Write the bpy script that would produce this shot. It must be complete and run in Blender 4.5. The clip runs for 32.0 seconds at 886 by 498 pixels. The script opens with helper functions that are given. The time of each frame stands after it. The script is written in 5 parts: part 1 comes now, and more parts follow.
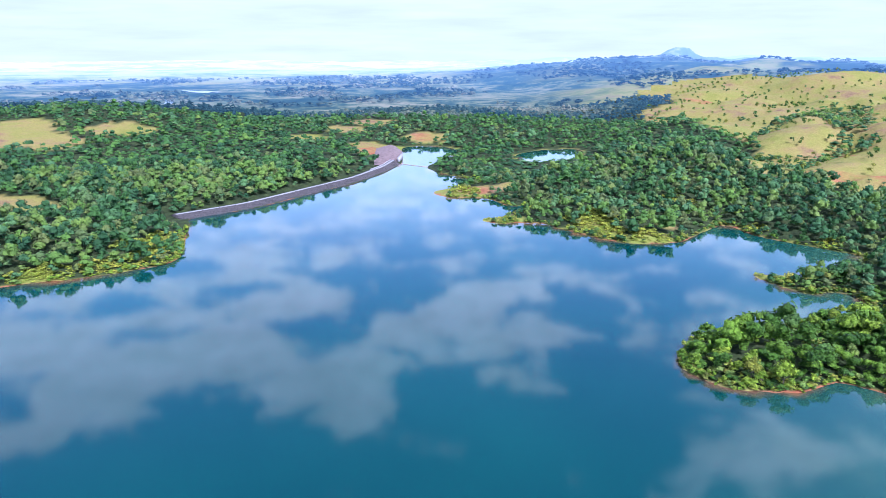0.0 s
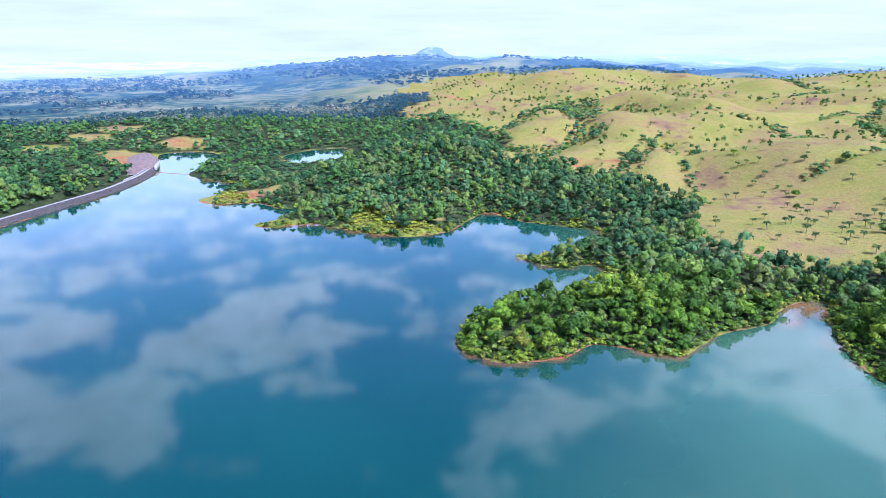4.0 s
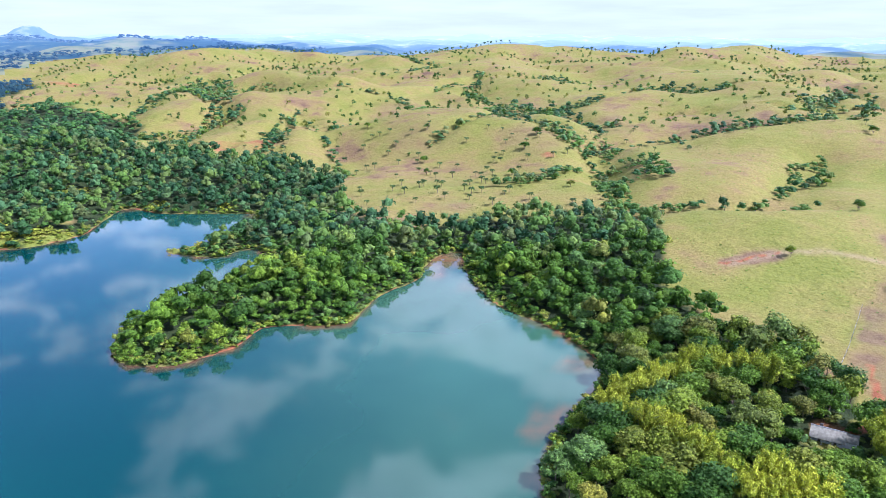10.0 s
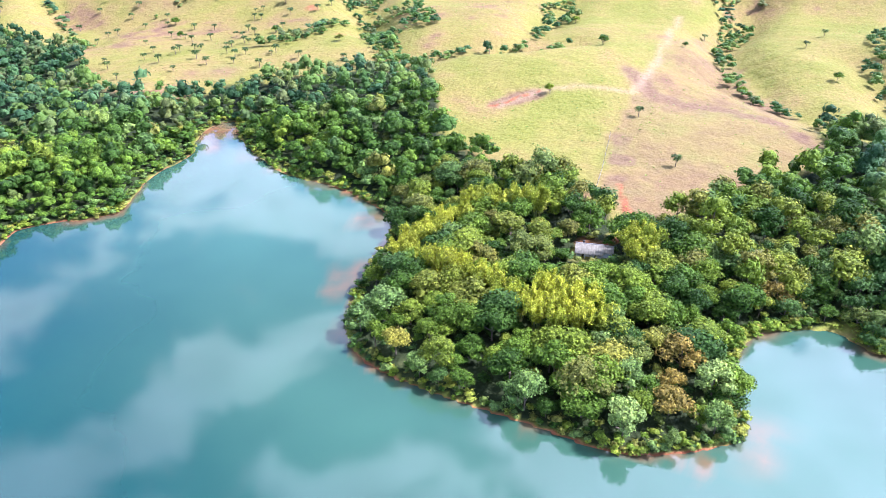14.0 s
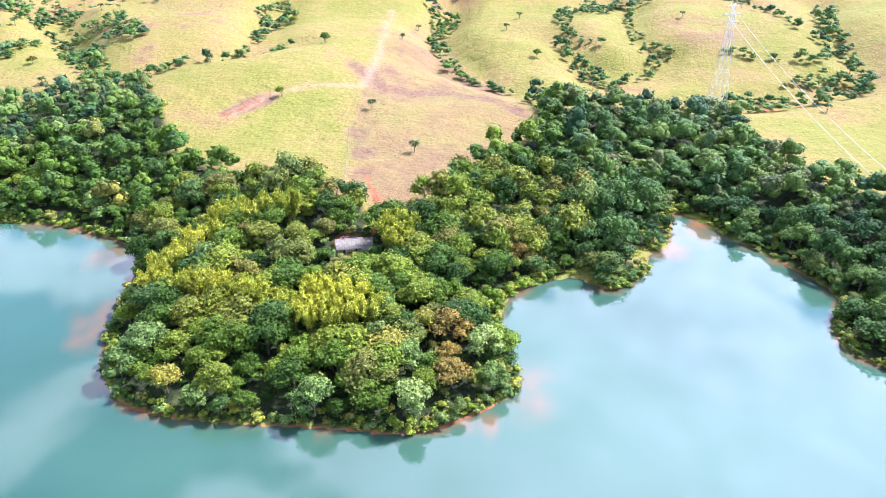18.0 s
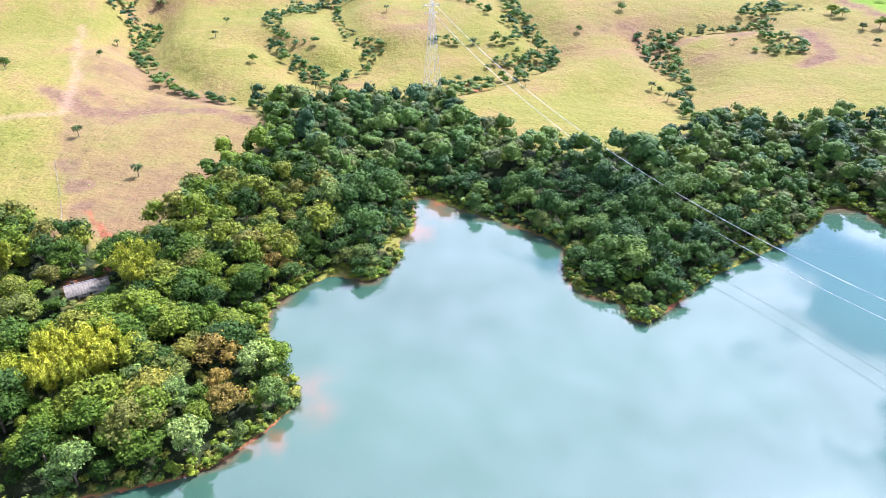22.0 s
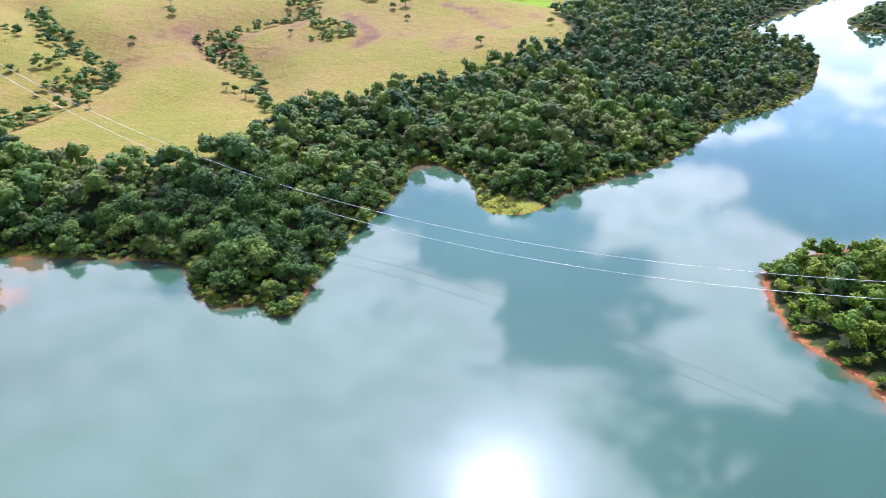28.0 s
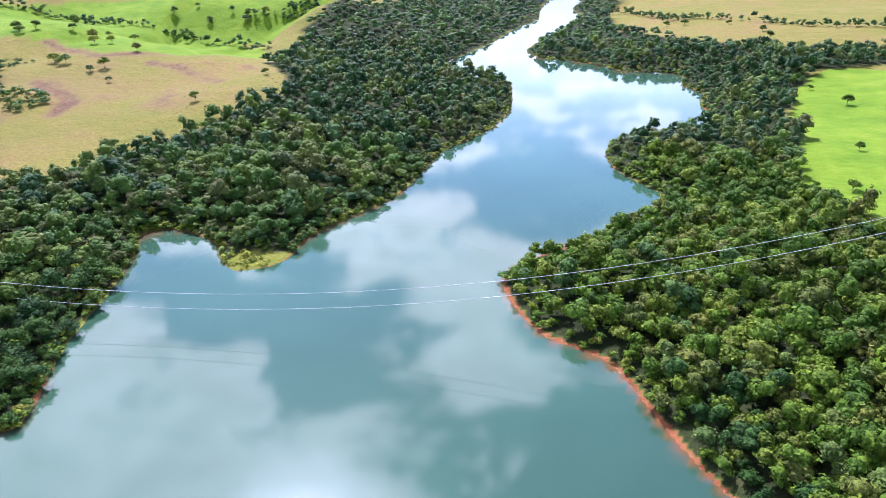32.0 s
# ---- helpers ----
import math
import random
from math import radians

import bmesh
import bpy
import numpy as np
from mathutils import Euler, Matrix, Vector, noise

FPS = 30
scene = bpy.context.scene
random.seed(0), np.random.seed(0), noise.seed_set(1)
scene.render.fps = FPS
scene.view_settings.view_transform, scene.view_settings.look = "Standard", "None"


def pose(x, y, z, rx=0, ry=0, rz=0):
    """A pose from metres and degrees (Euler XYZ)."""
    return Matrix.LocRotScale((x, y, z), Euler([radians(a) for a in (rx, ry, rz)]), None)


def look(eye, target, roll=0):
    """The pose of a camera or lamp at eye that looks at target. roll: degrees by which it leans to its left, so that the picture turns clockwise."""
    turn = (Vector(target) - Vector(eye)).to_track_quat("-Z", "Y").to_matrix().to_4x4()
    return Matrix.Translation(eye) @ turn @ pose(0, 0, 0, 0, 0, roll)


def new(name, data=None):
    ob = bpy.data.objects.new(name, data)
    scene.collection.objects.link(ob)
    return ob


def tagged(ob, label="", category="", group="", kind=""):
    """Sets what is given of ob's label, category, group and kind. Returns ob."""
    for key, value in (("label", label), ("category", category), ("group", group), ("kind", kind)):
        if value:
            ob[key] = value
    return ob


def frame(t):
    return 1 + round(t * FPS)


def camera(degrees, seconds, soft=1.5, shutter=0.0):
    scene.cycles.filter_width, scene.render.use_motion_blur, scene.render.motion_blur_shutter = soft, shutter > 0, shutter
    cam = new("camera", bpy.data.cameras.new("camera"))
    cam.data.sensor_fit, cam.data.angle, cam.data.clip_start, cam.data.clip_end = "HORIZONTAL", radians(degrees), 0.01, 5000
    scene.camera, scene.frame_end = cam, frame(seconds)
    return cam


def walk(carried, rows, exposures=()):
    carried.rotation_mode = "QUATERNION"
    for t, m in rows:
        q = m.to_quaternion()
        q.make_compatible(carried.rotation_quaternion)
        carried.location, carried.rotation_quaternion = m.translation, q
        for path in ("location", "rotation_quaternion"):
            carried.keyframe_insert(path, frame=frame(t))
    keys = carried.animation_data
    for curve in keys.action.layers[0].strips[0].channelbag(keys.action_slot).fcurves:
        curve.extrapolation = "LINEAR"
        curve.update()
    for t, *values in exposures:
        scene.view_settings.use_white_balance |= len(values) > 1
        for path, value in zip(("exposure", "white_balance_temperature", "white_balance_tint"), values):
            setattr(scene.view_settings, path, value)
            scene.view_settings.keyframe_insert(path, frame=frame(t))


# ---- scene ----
cam = camera(64.09, 32.0, soft=0.6)
PATH = [
    (0, (0.0, 0.0, 110.0), (-0.000, 96.154, 82.535), 0.09),
    (1.5, (0.0, 0.0, 110.0), (11.653, 95.430, 82.482), 0.09),
    (2, (0.0, 0.0, 110.0), (15.656, 94.855, 82.478), 0.08),
    (2.5, (0.0, 0.0, 110.0), (19.442, 94.153, 82.481), 0.10),
    (3, (0.0, 0.0, 110.0), (23.407, 93.251, 82.497), 0.07),
    (3.5, (0.0, 0.0, 110.0), (27.116, 92.248, 82.521), 0.06),
    (5.5, (0.0, 0.0, 110.0), (41.840, 86.570, 82.522), 0.07),
    (6, (0.0, 0.0, 110.0), (45.483, 84.701, 82.487), 0.10),
    (6.5, (0.0, 0.0, 110.0), (48.845, 82.809, 82.488), 0.09),
    (7, (0.0, 0.0, 110.0), (52.275, 80.683, 82.477), 0.07),
    (7.5, (0.0, 0.0, 110.0), (55.446, 78.533, 82.464), 0.10),
    (8, (0.0, 0.0, 110.0), (58.725, 76.126, 82.503), 0.08),
    (8.5, (0.0, 0.0, 110.0), (61.679, 73.749, 82.491), 0.07),
    (9, (0.0, 0.0, 110.0), (64.757, 71.080, 82.539), 0.09),
    (9.5, (0.0, 0.0, 110.0), (67.534, 68.403, 82.427), 0.08),
    (10, (0.0, 0.0, 110.0), (69.841, 64.978, 79.998), 0.06),
    (10.5, (0.0, 0.0, 110.0), (71.761, 61.620, 77.546), 0.08),
    (11, (0.0, 0.0, 110.0), (73.475, 58.180, 75.122), 0.08),
    (11.5, (0.0, 0.0, 110.0), (75.079, 54.433, 72.581), 0.11),
    (12, (0.0, 0.0, 110.0), (76.345, 50.879, 70.215), 0.09),
    (12.5, (0.0, 0.0, 110.0), (77.461, 47.017, 67.701), 0.09),
    (13, (0.0, 0.0, 110.0), (78.282, 43.363, 65.373), 0.07),
    (13.5, (0.0, 0.0, 110.0), (78.891, 39.488, 62.916), 0.04),
    (14, (0.0, 0.0, 110.0), (79.911, 36.147, 61.962), 0.01),
    (14.5, (0.0, 0.0, 110.0), (81.504, 32.405, 61.968), -0.00),
    (16.5, (0.0, 0.0, 110.0), (86.164, 16.286, 61.932), -0.09),
    (17, (0.0, 0.0, 110.0), (86.825, 12.260, 61.925), -0.13),
    (17.5, (0.0, 0.0, 110.0), (87.321, 7.978, 61.922), -0.12),
    (18, (0.0, 0.0, 110.0), (87.590, 3.888, 61.908), -0.11),
    (18.5, (0.0, 0.0, 110.0), (87.695, -0.488, 61.944), -0.07),
    (19, (0.0, 0.0, 110.0), (87.582, -4.622, 61.957), -0.06),
    (19.5, (0.0, 0.0, 110.0), (87.228, -9.014, 61.937), -0.11),
    (20, (0.0, 0.0, 110.0), (86.696, -13.204, 61.942), -0.06),
    (20.5, (0.0, 0.0, 110.0), (85.913, -17.579, 61.939), -0.06),
    (21, (0.0, 0.0, 110.0), (84.973, -21.658, 61.933), -0.07),
    (21.5, (0.0, 0.0, 110.0), (83.778, -25.907, 61.936), -0.09),
    (22, (0.0, 0.0, 110.0), (82.442, -29.878, 61.930), -0.08),
    (22.5, (0.0, 0.0, 110.0), (80.815, -33.982, 61.894), -0.09),
    (23, (0.0, 0.0, 110.0), (79.102, -37.809, 61.903), -0.10),
    (23.5, (0.0, 0.0, 110.0), (77.073, -41.785, 61.897), -0.06),
    (24, (0.0, 0.0, 110.0), (74.993, -45.407, 61.893), -0.11),
    (24.5, (0.0, 0.0, 110.0), (72.582, -49.153, 61.877), -0.11),
    (25, (0.0, 0.0, 110.0), (70.148, -52.575, 61.884), -0.12),
    (25.5, (0.0, 0.0, 110.0), (67.401, -56.034, 61.862), -0.16),
    (27.5, (0.0, 0.0, 110.0), (55.233, -68.044, 61.841), -0.07),
    (28, (0.0, 0.0, 110.0), (51.735, -70.718, 61.808), -0.08),
    (28.5, (0.0, 0.0, 110.0), (48.253, -73.136, 61.805), -0.08),
    (29, (0.0, 0.0, 110.0), (44.514, -75.464, 61.795), -0.08),
    (29.5, (0.0, 0.0, 110.0), (40.902, -77.493, 61.813), -0.13),
    (30, (0.0, 0.0, 110.0), (36.953, -79.429, 61.775), -0.14),
    (30.5, (0.0, 0.0, 110.0), (33.244, -81.374, 62.323), -0.13),
    (31, (0.0, 0.0, 110.0), (29.346, -83.748, 63.901), -0.17),
    (31.5, (0.0, 0.0, 110.0), (25.506, -85.816, 65.446), -0.15),
    (32, (0.0, 0.0, 110.0), (21.656, -87.762, 67.234), -0.18),
]
EXPOSE = [(0.0, 0.58, 4850, 32), (6.0, 0.57, 4900, 29), (9.0, 0.44, 4950, 28), (10.0, 0.56, 5000, 29), (12.0, 1.15, 5100, 33), (18.0, 1.24, 5300, 40),
          (21.0, 1.08, 5400, 39), (24.0, 0.9, 5500, 37), (27.0, 0.7, 5600, 37), (30.0, 0.55, 5600, 37), (32.0, 0.56, 5500, 36)]
walk(cam, [(t, look(e, g, r)) for t, e, g, r in PATH], EXPOSE)


# ---- sky and sun -----------------------------------------------------------
SUN_AZ, SUN_EL = radians(150), radians(48.6)
world = bpy.data.worlds.new("sky")
scene.world = world
world.use_nodes = True
wt = world.node_tree
wt.nodes.clear()


def wnode(kind, **values):
    n = wt.nodes.new(kind)
    for k, v in values.items():
        n.inputs[k].default_value = v
    return n


def wmath(op, a, b):
    n = wt.nodes.new("ShaderNodeMath")
    n.operation = op
    for s, v in zip(n.inputs, (a, b)):
        if isinstance(v, (int, float)):
            s.default_value = v
        else:
            wt.links.new(v, s)
    return n.outputs[0]


sky = wt.nodes.new("ShaderNodeTexSky")
sky.sky_type = "NISHITA"
sky.sun_disc = False
sky.sun_elevation, sky.sun_rotation = SUN_EL, SUN_AZ
sky.air_density, sky.dust_density, sky.ozone_density = 1.0, 0.8, 1.5
tc = wt.nodes.new("ShaderNodeTexCoord")
sep = wt.nodes.new("ShaderNodeSeparateXYZ")
wt.links.new(tc.outputs["Generated"], sep.inputs[0])
up = wmath("MAXIMUM", sep.outputs[2], 0.04)
flat = wt.nodes.new("ShaderNodeCombineXYZ")
wt.links.new(wmath("DIVIDE", sep.outputs[0], up), flat.inputs[0])
wt.links.new(wmath("DIVIDE", sep.outputs[1], up), flat.inputs[1])
cloud = wnode("ShaderNodeTexNoise", Scale=2.9, Detail=8.0, Roughness=0.58, Distortion=0.4)
wt.links.new(flat.outputs[0], cloud.inputs["Vector"])
# the cloud banks and the gaps of clear sky between them: east, north, size, thickness
BANKS = [(-0.61, 2.68, 0.30, 1.0), (-1.14, 1.91, 0.36, 1.1), (-1.03, 2.25, 0.36, 1.0), (-1.55, 2.39, 0.36, 1.0), (0.26, 2.68, 0.60, 0.8), (-0.21, 1.88, 0.32, 0.5),
         (-0.53, 2.15, 0.34, 0.7), (-1.03, 3.22, 0.55, 0.7), (0.82, 1.52, 0.24, 0.5), (-0.46, 1.45, 0.36, -1.0), (-0.90, 1.42, 0.30, -1.0), (0.10, 1.50, 0.40, -0.9),
         (0.48, 1.85, 0.36, -0.8), (-0.22, 3.13, 0.45, -0.6), (0.84, 2.90, 0.60, -0.5), (-0.17, 1.94, 0.24, 0.4), (0.92, 1.10, 0.22, 0.9), (1.27, 1.20, 0.32, -1.1),
         (1.67, 1.05, 0.26, 0.8), (1.12, 1.52, 0.26, -0.9), (0.84, 0.96, 0.20, 0.9), (0.93, 0.68, 0.20, -1.2), (1.08, 0.94, 0.15, 0.7), (1.72, 1.45, 0.34, 0.8), (2.00, 1.90, 0.70, 0.8),
         (1.18, -0.42, 0.85, 1.9), (0.96, -1.51, 0.17, -1.8), (0.65, -1.33, 0.19, -1.9), (0.82, -1.24, 0.14, 0.9), (1.17, -1.33, 0.22, 0.8),
         (-0.04, -1.15, 0.22, -1.9), (0.27, -2.74, 0.42, -1.8), (0.42, -1.30, 0.20, 0.9), (0.87, -1.05, 0.22, 0.6), (0.40, -2.01, 0.36, 1.0), (0.70, -2.32, 0.34, 1.0),
         (0.20, -1.46, 0.20, 0.8), (0.44, -0.80, 0.36, 1.3)]
ragged = wnode("ShaderNodeTexNoise", Scale=3.4, Detail=5.0, Roughness=0.6)
wt.links.new(flat.outputs[0], ragged.inputs["Vector"])
torn = wt.nodes.new("ShaderNodeVectorMath")
torn.operation = "MULTIPLY_ADD"
torn.inputs[1].default_value = (0.42, 0.42, 0.0)
wt.links.new(ragged.outputs["Color"], torn.inputs[0])
wt.links.new(flat.outputs[0], torn.inputs[2])
amount = cloud.outputs["Fac"]
for east, north, wide, thick in BANKS:
    gap = wt.nodes.new("ShaderNodeVectorMath")
    gap.operation = "DISTANCE"
    gap.inputs[1].default_value = (east + 0.21, north + 0.21, 0.0)
    wt.links.new(torn.outputs[0], gap.inputs[0])
    bank = wt.nodes.new("ShaderNodeMapRange")
    bank.interpolation_type = "SMOOTHSTEP"
    bank.inputs["From Min"].default_value, bank.inputs["From Max"].default_value = wide * 0.25, wide * 1.35
    bank.inputs["To Min"].default_value, bank.inputs["To Max"].default_value = thick * 0.12, 0.0
    wt.links.new(gap.outputs["Value"], bank.inputs["Value"])
    amount = wmath("ADD", amount, bank.outputs[0])
cover = wt.nodes.new("ShaderNodeMapRange")
cover.interpolation_type = "SMOOTHSTEP"
wt.links.new(amount, cover.inputs["Value"])
cover.inputs["From Min"].default_value, cover.inputs["From Max"].default_value = 0.455, 0.605
# towards the horizon the clouds close up into white haze
low = wt.nodes.new("ShaderNodeMapRange")
low.interpolation_type = "SMOOTHSTEP"
wt.links.new(sep.outputs[2], low.inputs["Value"])
low.inputs["From Min"].default_value, low.inputs["From Max"].default_value = 0.05, 0.20
low.inputs["To Min"].default_value, low.inputs["To Max"].default_value = 1.0, 0.0
# seen at a slant the clouds run together
slant = wt.nodes.new("ShaderNodeMapRange")
slant.interpolation_type = "SMOOTHSTEP"
wt.links.new(sep.outputs[2], slant.inputs["Value"])
slant.inputs["From Min"].default_value, slant.inputs["From Max"].default_value = 0.15, 0.34
slant.inputs["To Min"].default_value, slant.inputs["To Max"].default_value = 0.22, 1.0
merged = wmath("ADD", wmath("MULTIPLY", cover.outputs[0], slant.outputs[0]), wmath("MULTIPLY", wmath("SUBTRACT", 1.0, slant.outputs[0]), 0.78))
total = wmath("MAXIMUM", wmath("MAXIMUM", merged, wmath("EXPONENT", wmath("MULTIPLY", up, -7.0), 0.0)), low.outputs[0])  # thickened round the sun below
mix = wt.nodes.new("ShaderNodeMix")
mix.data_type = "RGBA"
skyb = wt.nodes.new("ShaderNodeVectorMath")
skyb.operation = "MULTIPLY"
skyb.inputs[1].default_value = (0.15, 0.235, 0.265)
wt.links.new(sky.outputs[0], skyb.inputs[0])
# the clear sky deepens towards the zenith
deep_sky = wt.nodes.new("ShaderNodeVectorMath")
deep_sky.operation = "SCALE"
wt.links.new(skyb.outputs[0], deep_sky.inputs[0])
wt.links.new(wmath("MAXIMUM", wmath("SUBTRACT", 1.35, wmath("MULTIPLY", up, 1.25)), 0.25), deep_sky.inputs["Scale"])
wt.links.new(deep_sky.outputs[0], mix.inputs[6])
# thin cloud scatters the sunlight forwards: brighter the nearer to the sun
toward = wt.nodes.new("ShaderNodeVectorMath")
toward.operation = "DOT_PRODUCT"
toward.inputs[1].default_value = (math.sin(SUN_AZ) * math.cos(SUN_EL), math.cos(SUN_AZ) * math.cos(SUN_EL), math.sin(SUN_EL))
wt.links.new(tc.outputs["Generated"], toward.inputs[0])
away = wmath("SUBTRACT", 1.0, toward.outputs["Value"])
total = wmath("MAXIMUM", total, wmath("MULTIPLY", wmath("EXPONENT", wmath("MULTIPLY", away, -0.9), 0.0), 0.06))
wt.links.new(total, mix.inputs[0])
wide = wmath("MULTIPLY", wmath("EXPONENT", wmath("MULTIPLY", away, -2.2), 0.0), 2.75)
ring = wmath("MULTIPLY", wmath("EXPONENT", wmath("MULTIPLY", away, -170.0), 0.0), 6.5)
# low clouds, seen edge on and lit from the front, stack up and brighten
stack = wmath("MULTIPLY", wmath("EXPONENT", wmath("MULTIPLY", up, -4.6), 0.0), 4.4)
lit = wmath("ADD", wmath("ADD", wide, ring), wmath("ADD", stack, 0.42))
# the low white haze keeps its own brightness
veil = wt.nodes.new("ShaderNodeMix")
wt.links.new(low.outputs[0], veil.inputs[0])
wt.links.new(lit, veil.inputs[2])
thin = wt.nodes.new("ShaderNodeMapping")
thin.inputs["Scale"].default_value = (3.0, 3.0, 30.0)
wt.links.new(tc.outputs["Generated"], thin.inputs["Vector"])
streak = wnode("ShaderNodeTexNoise", Scale=2.2, Detail=5.0, Roughness=0.55)
wt.links.new(thin.outputs[0], streak.inputs["Vector"])
wt.links.new(wmath("ADD", wmath("MULTIPLY", streak.outputs["Fac"], 0.46), 0.90), veil.inputs[3])
white = wt.nodes.new("ShaderNodeVectorMath")
white.operation = "SCALE"
white.inputs[0].default_value = (0.90, 0.985, 0.965)
billow = wnode("ShaderNodeTexNoise", Scale=7.0, Detail=6.0, Roughness=0.62)
wt.links.new(flat.outputs[0], billow.inputs["Vector"])
heaped = wmath("ADD", wmath("MULTIPLY", billow.outputs["Fac"], wmath("MULTIPLY", wmath("SUBTRACT", 1.0, low.outputs[0]), 1.0)), wmath("ADD", wmath("MULTIPLY", low.outputs[0], 0.5), 0.5))
wt.links.new(wmath("MULTIPLY", veil.outputs[0], heaped), white.inputs["Scale"])
wt.links.new(white.outputs[0], mix.inputs[7])
bg = wt.nodes.new("ShaderNodeBackground")
bg.inputs["Strength"].default_value = 0.61
wt.links.new(mix.outputs[2], bg.inputs["Color"])
wo = wt.nodes.new("ShaderNodeOutputWorld")
wt.links.new(bg.outputs[0], wo.inputs[0])

sun = new("sun", bpy.data.lights.new("sun", "SUN"))
sun.data.energy, sun.data.angle, sun.data.color = 5.0, radians(0.8), (1.0, 0.95, 0.86)
sun_way = Vector((math.sin(SUN_AZ) * math.cos(SUN_EL), math.cos(SUN_AZ) * math.cos(SUN_EL), math.sin(SUN_EL)))
sun.matrix_world = look(sun_way * 500, (0, 0, 0))


# ---- the lie of the land -------------------------------------------------
# plan in metres, the water's surface at z = 0, +y roughly north
SHORE_NORTH = [(-210, 317), (-180, 332), (-152, 349), (-143, 365), (-150, 395), (-163, 440), (-167, 458),
               (-133, 490), (-99, 547), (-69, 596), (-48, 655), (-42, 690), (-43, 745), (-46, 800), (-22, 822), (5, 806),
               (20, 766), (0, 712), (-15, 667), (0, 634), (24, 604), (31, 592), (20, 577), (4, 562), (-7, 548), (2, 530), (34, 522),
               (48, 497), (66, 503), (56, 483), (42, 465), (26, 457), (36, 446), (62, 447), (78, 427), (104, 400), (133, 399),
               (146, 408), (170, 434), (183, 441), (192, 412), (228, 374)]
SHORE_EAST = [(224, 362), (203, 344), (186, 338), (174, 335), (156, 339), (160, 325), (171, 310), (181, 313), (190, 306), (186, 290),
              (176, 276), (150, 272), (118, 266), (100, 258), (89, 244), (86, 231), (90, 222), (99, 215), (119, 213), (134, 220), (144, 214),
              (157, 201), (166, 202), (189, 213), (214, 215), (228, 225), (246, 232), (258, 226), (241, 210), (225, 187), (214, 165),
              (212, 143), (204, 122), (196, 108), (182, 102), (160, 98), (143, 93), (130, 86), (121, 75), (118, 55), (117, 30),
              (116, 14), (120, 3), (127, -7), (134, -12)]
SHORE_SOUTH = [(149, -8), (160, -8), (174, -12), (180, -20), (184, -31), (178, -42), (187, -53), (200, -57), (205, -64), (231, -72),
               (222, -80), (194, -98), (177, -106), (165, -100), (151, -97), (141, -105), (133, -104), (131, -108), (137, -122), (145, -140),
               (152, -166), (162, -195), (171, -212), (160, -219), (140, -212), (128, -198), (119, -193), (108, -203), (107, -224),
               (99, -247), (89, -272), (86, -309), (83, -344), (74, -366), (64, -411), (68, -470), (80, -512), (112, -530), (136, -566),
               (138, -580), (121, -664), (111, -776), (97, -850), (106, -960), (98, -1150), (60, -1150)]
SHORE_WEST = [(64, -960), (52, -880), (76, -705), (81, -642), (63, -610), (29, -600), (-2, -571), (-44, -567), (-45, -528), (-57, -504),
              (-53, -471), (-56, -430), (-30, -400), (-6, -385), (2, -360), (-3, -332), (-16, -312), (-24, -298), (-15, -275), (4, -247), (22, -226),
              (30, -208), (24, -191), (13, -176), (-6, -166), (-18, -144), (-33, -120), (-60, -85), (-110, -70), (-180, -60), (-250, -10),
              (-300, 80), (-310, 190), (-270, 270)]
LAKE = SHORE_NORTH + SHORE_EAST + SHORE_SOUTH + SHORE_WEST
LAGOON = [(80, 706), (112, 708), (142, 738), (152, 790), (110, 785), (78, 750)]
LOW_TONGUE = [(10, 590), (60, 560), (150, 610), (178, 700), (160, 730), (72, 705), (30, 700), (25, 640)]
DAM_LINE = [(-176, 446), (-133, 490), (-99, 547), (-69, 596), (-50, 650), (-43, 690)]


def outline(points, steps=4):
    """A closed, rounded line through the points."""
    p = np.array(points, float)
    a, b, c, d = np.roll(p, 1, 0), p, np.roll(p, -1, 0), np.roll(p, -2, 0)
    out = []
    for k in range(steps):
        s = k / steps
        out.append(0.5 * (2 * b + (c - a) * s + (2 * a - 5 * b + 4 * c - d) * s * s + (3 * b - a - 3 * c + d) * s ** 3))
    return np.stack(out, 1).reshape(-1, 2)


def line_distance(x, y, points, closed=False):
    """The distance of each place to a line of points."""
    p = np.array(points, float)
    q = np.roll(p, -1, 0) if closed else p[1:]
    p = p if closed else p[:-1]
    best = np.full(np.shape(x), 1e9)
    for (ax, ay), (bx, by) in zip(p, q):
        ex, ey = bx - ax, by - ay
        s = np.clip(((x - ax) * ex + (y - ay) * ey) / (ex * ex + ey * ey + 1e-9), 0, 1)
        best = np.minimum(best, (x - ax - s * ex) ** 2 + (y - ay - s * ey) ** 2)
    return np.sqrt(best)


def inside(x, y, points):
    p = np.array(points, float)
    q = np.roll(p, -1, 0)
    odd = np.zeros(np.shape(x), bool)
    for (ax, ay), (bx, by) in zip(p, q):
        if ay != by:
            odd ^= ((ay > y) != (by > y)) & (x < (bx - ax) * (y - ay) / (by - ay) + ax)
    return odd


def rand_at(ix, iy, seed):
    h = (ix.astype(np.int64) * 374761393 + iy.astype(np.int64) * 668265263 + seed * 974634777) & 0x7FFFFFFF
    h = ((h ^ (h >> 13)) * 1274126177) & 0x7FFFFFFF
    return ((h ^ (h >> 16)) & 0xFFFF) / 65535.0


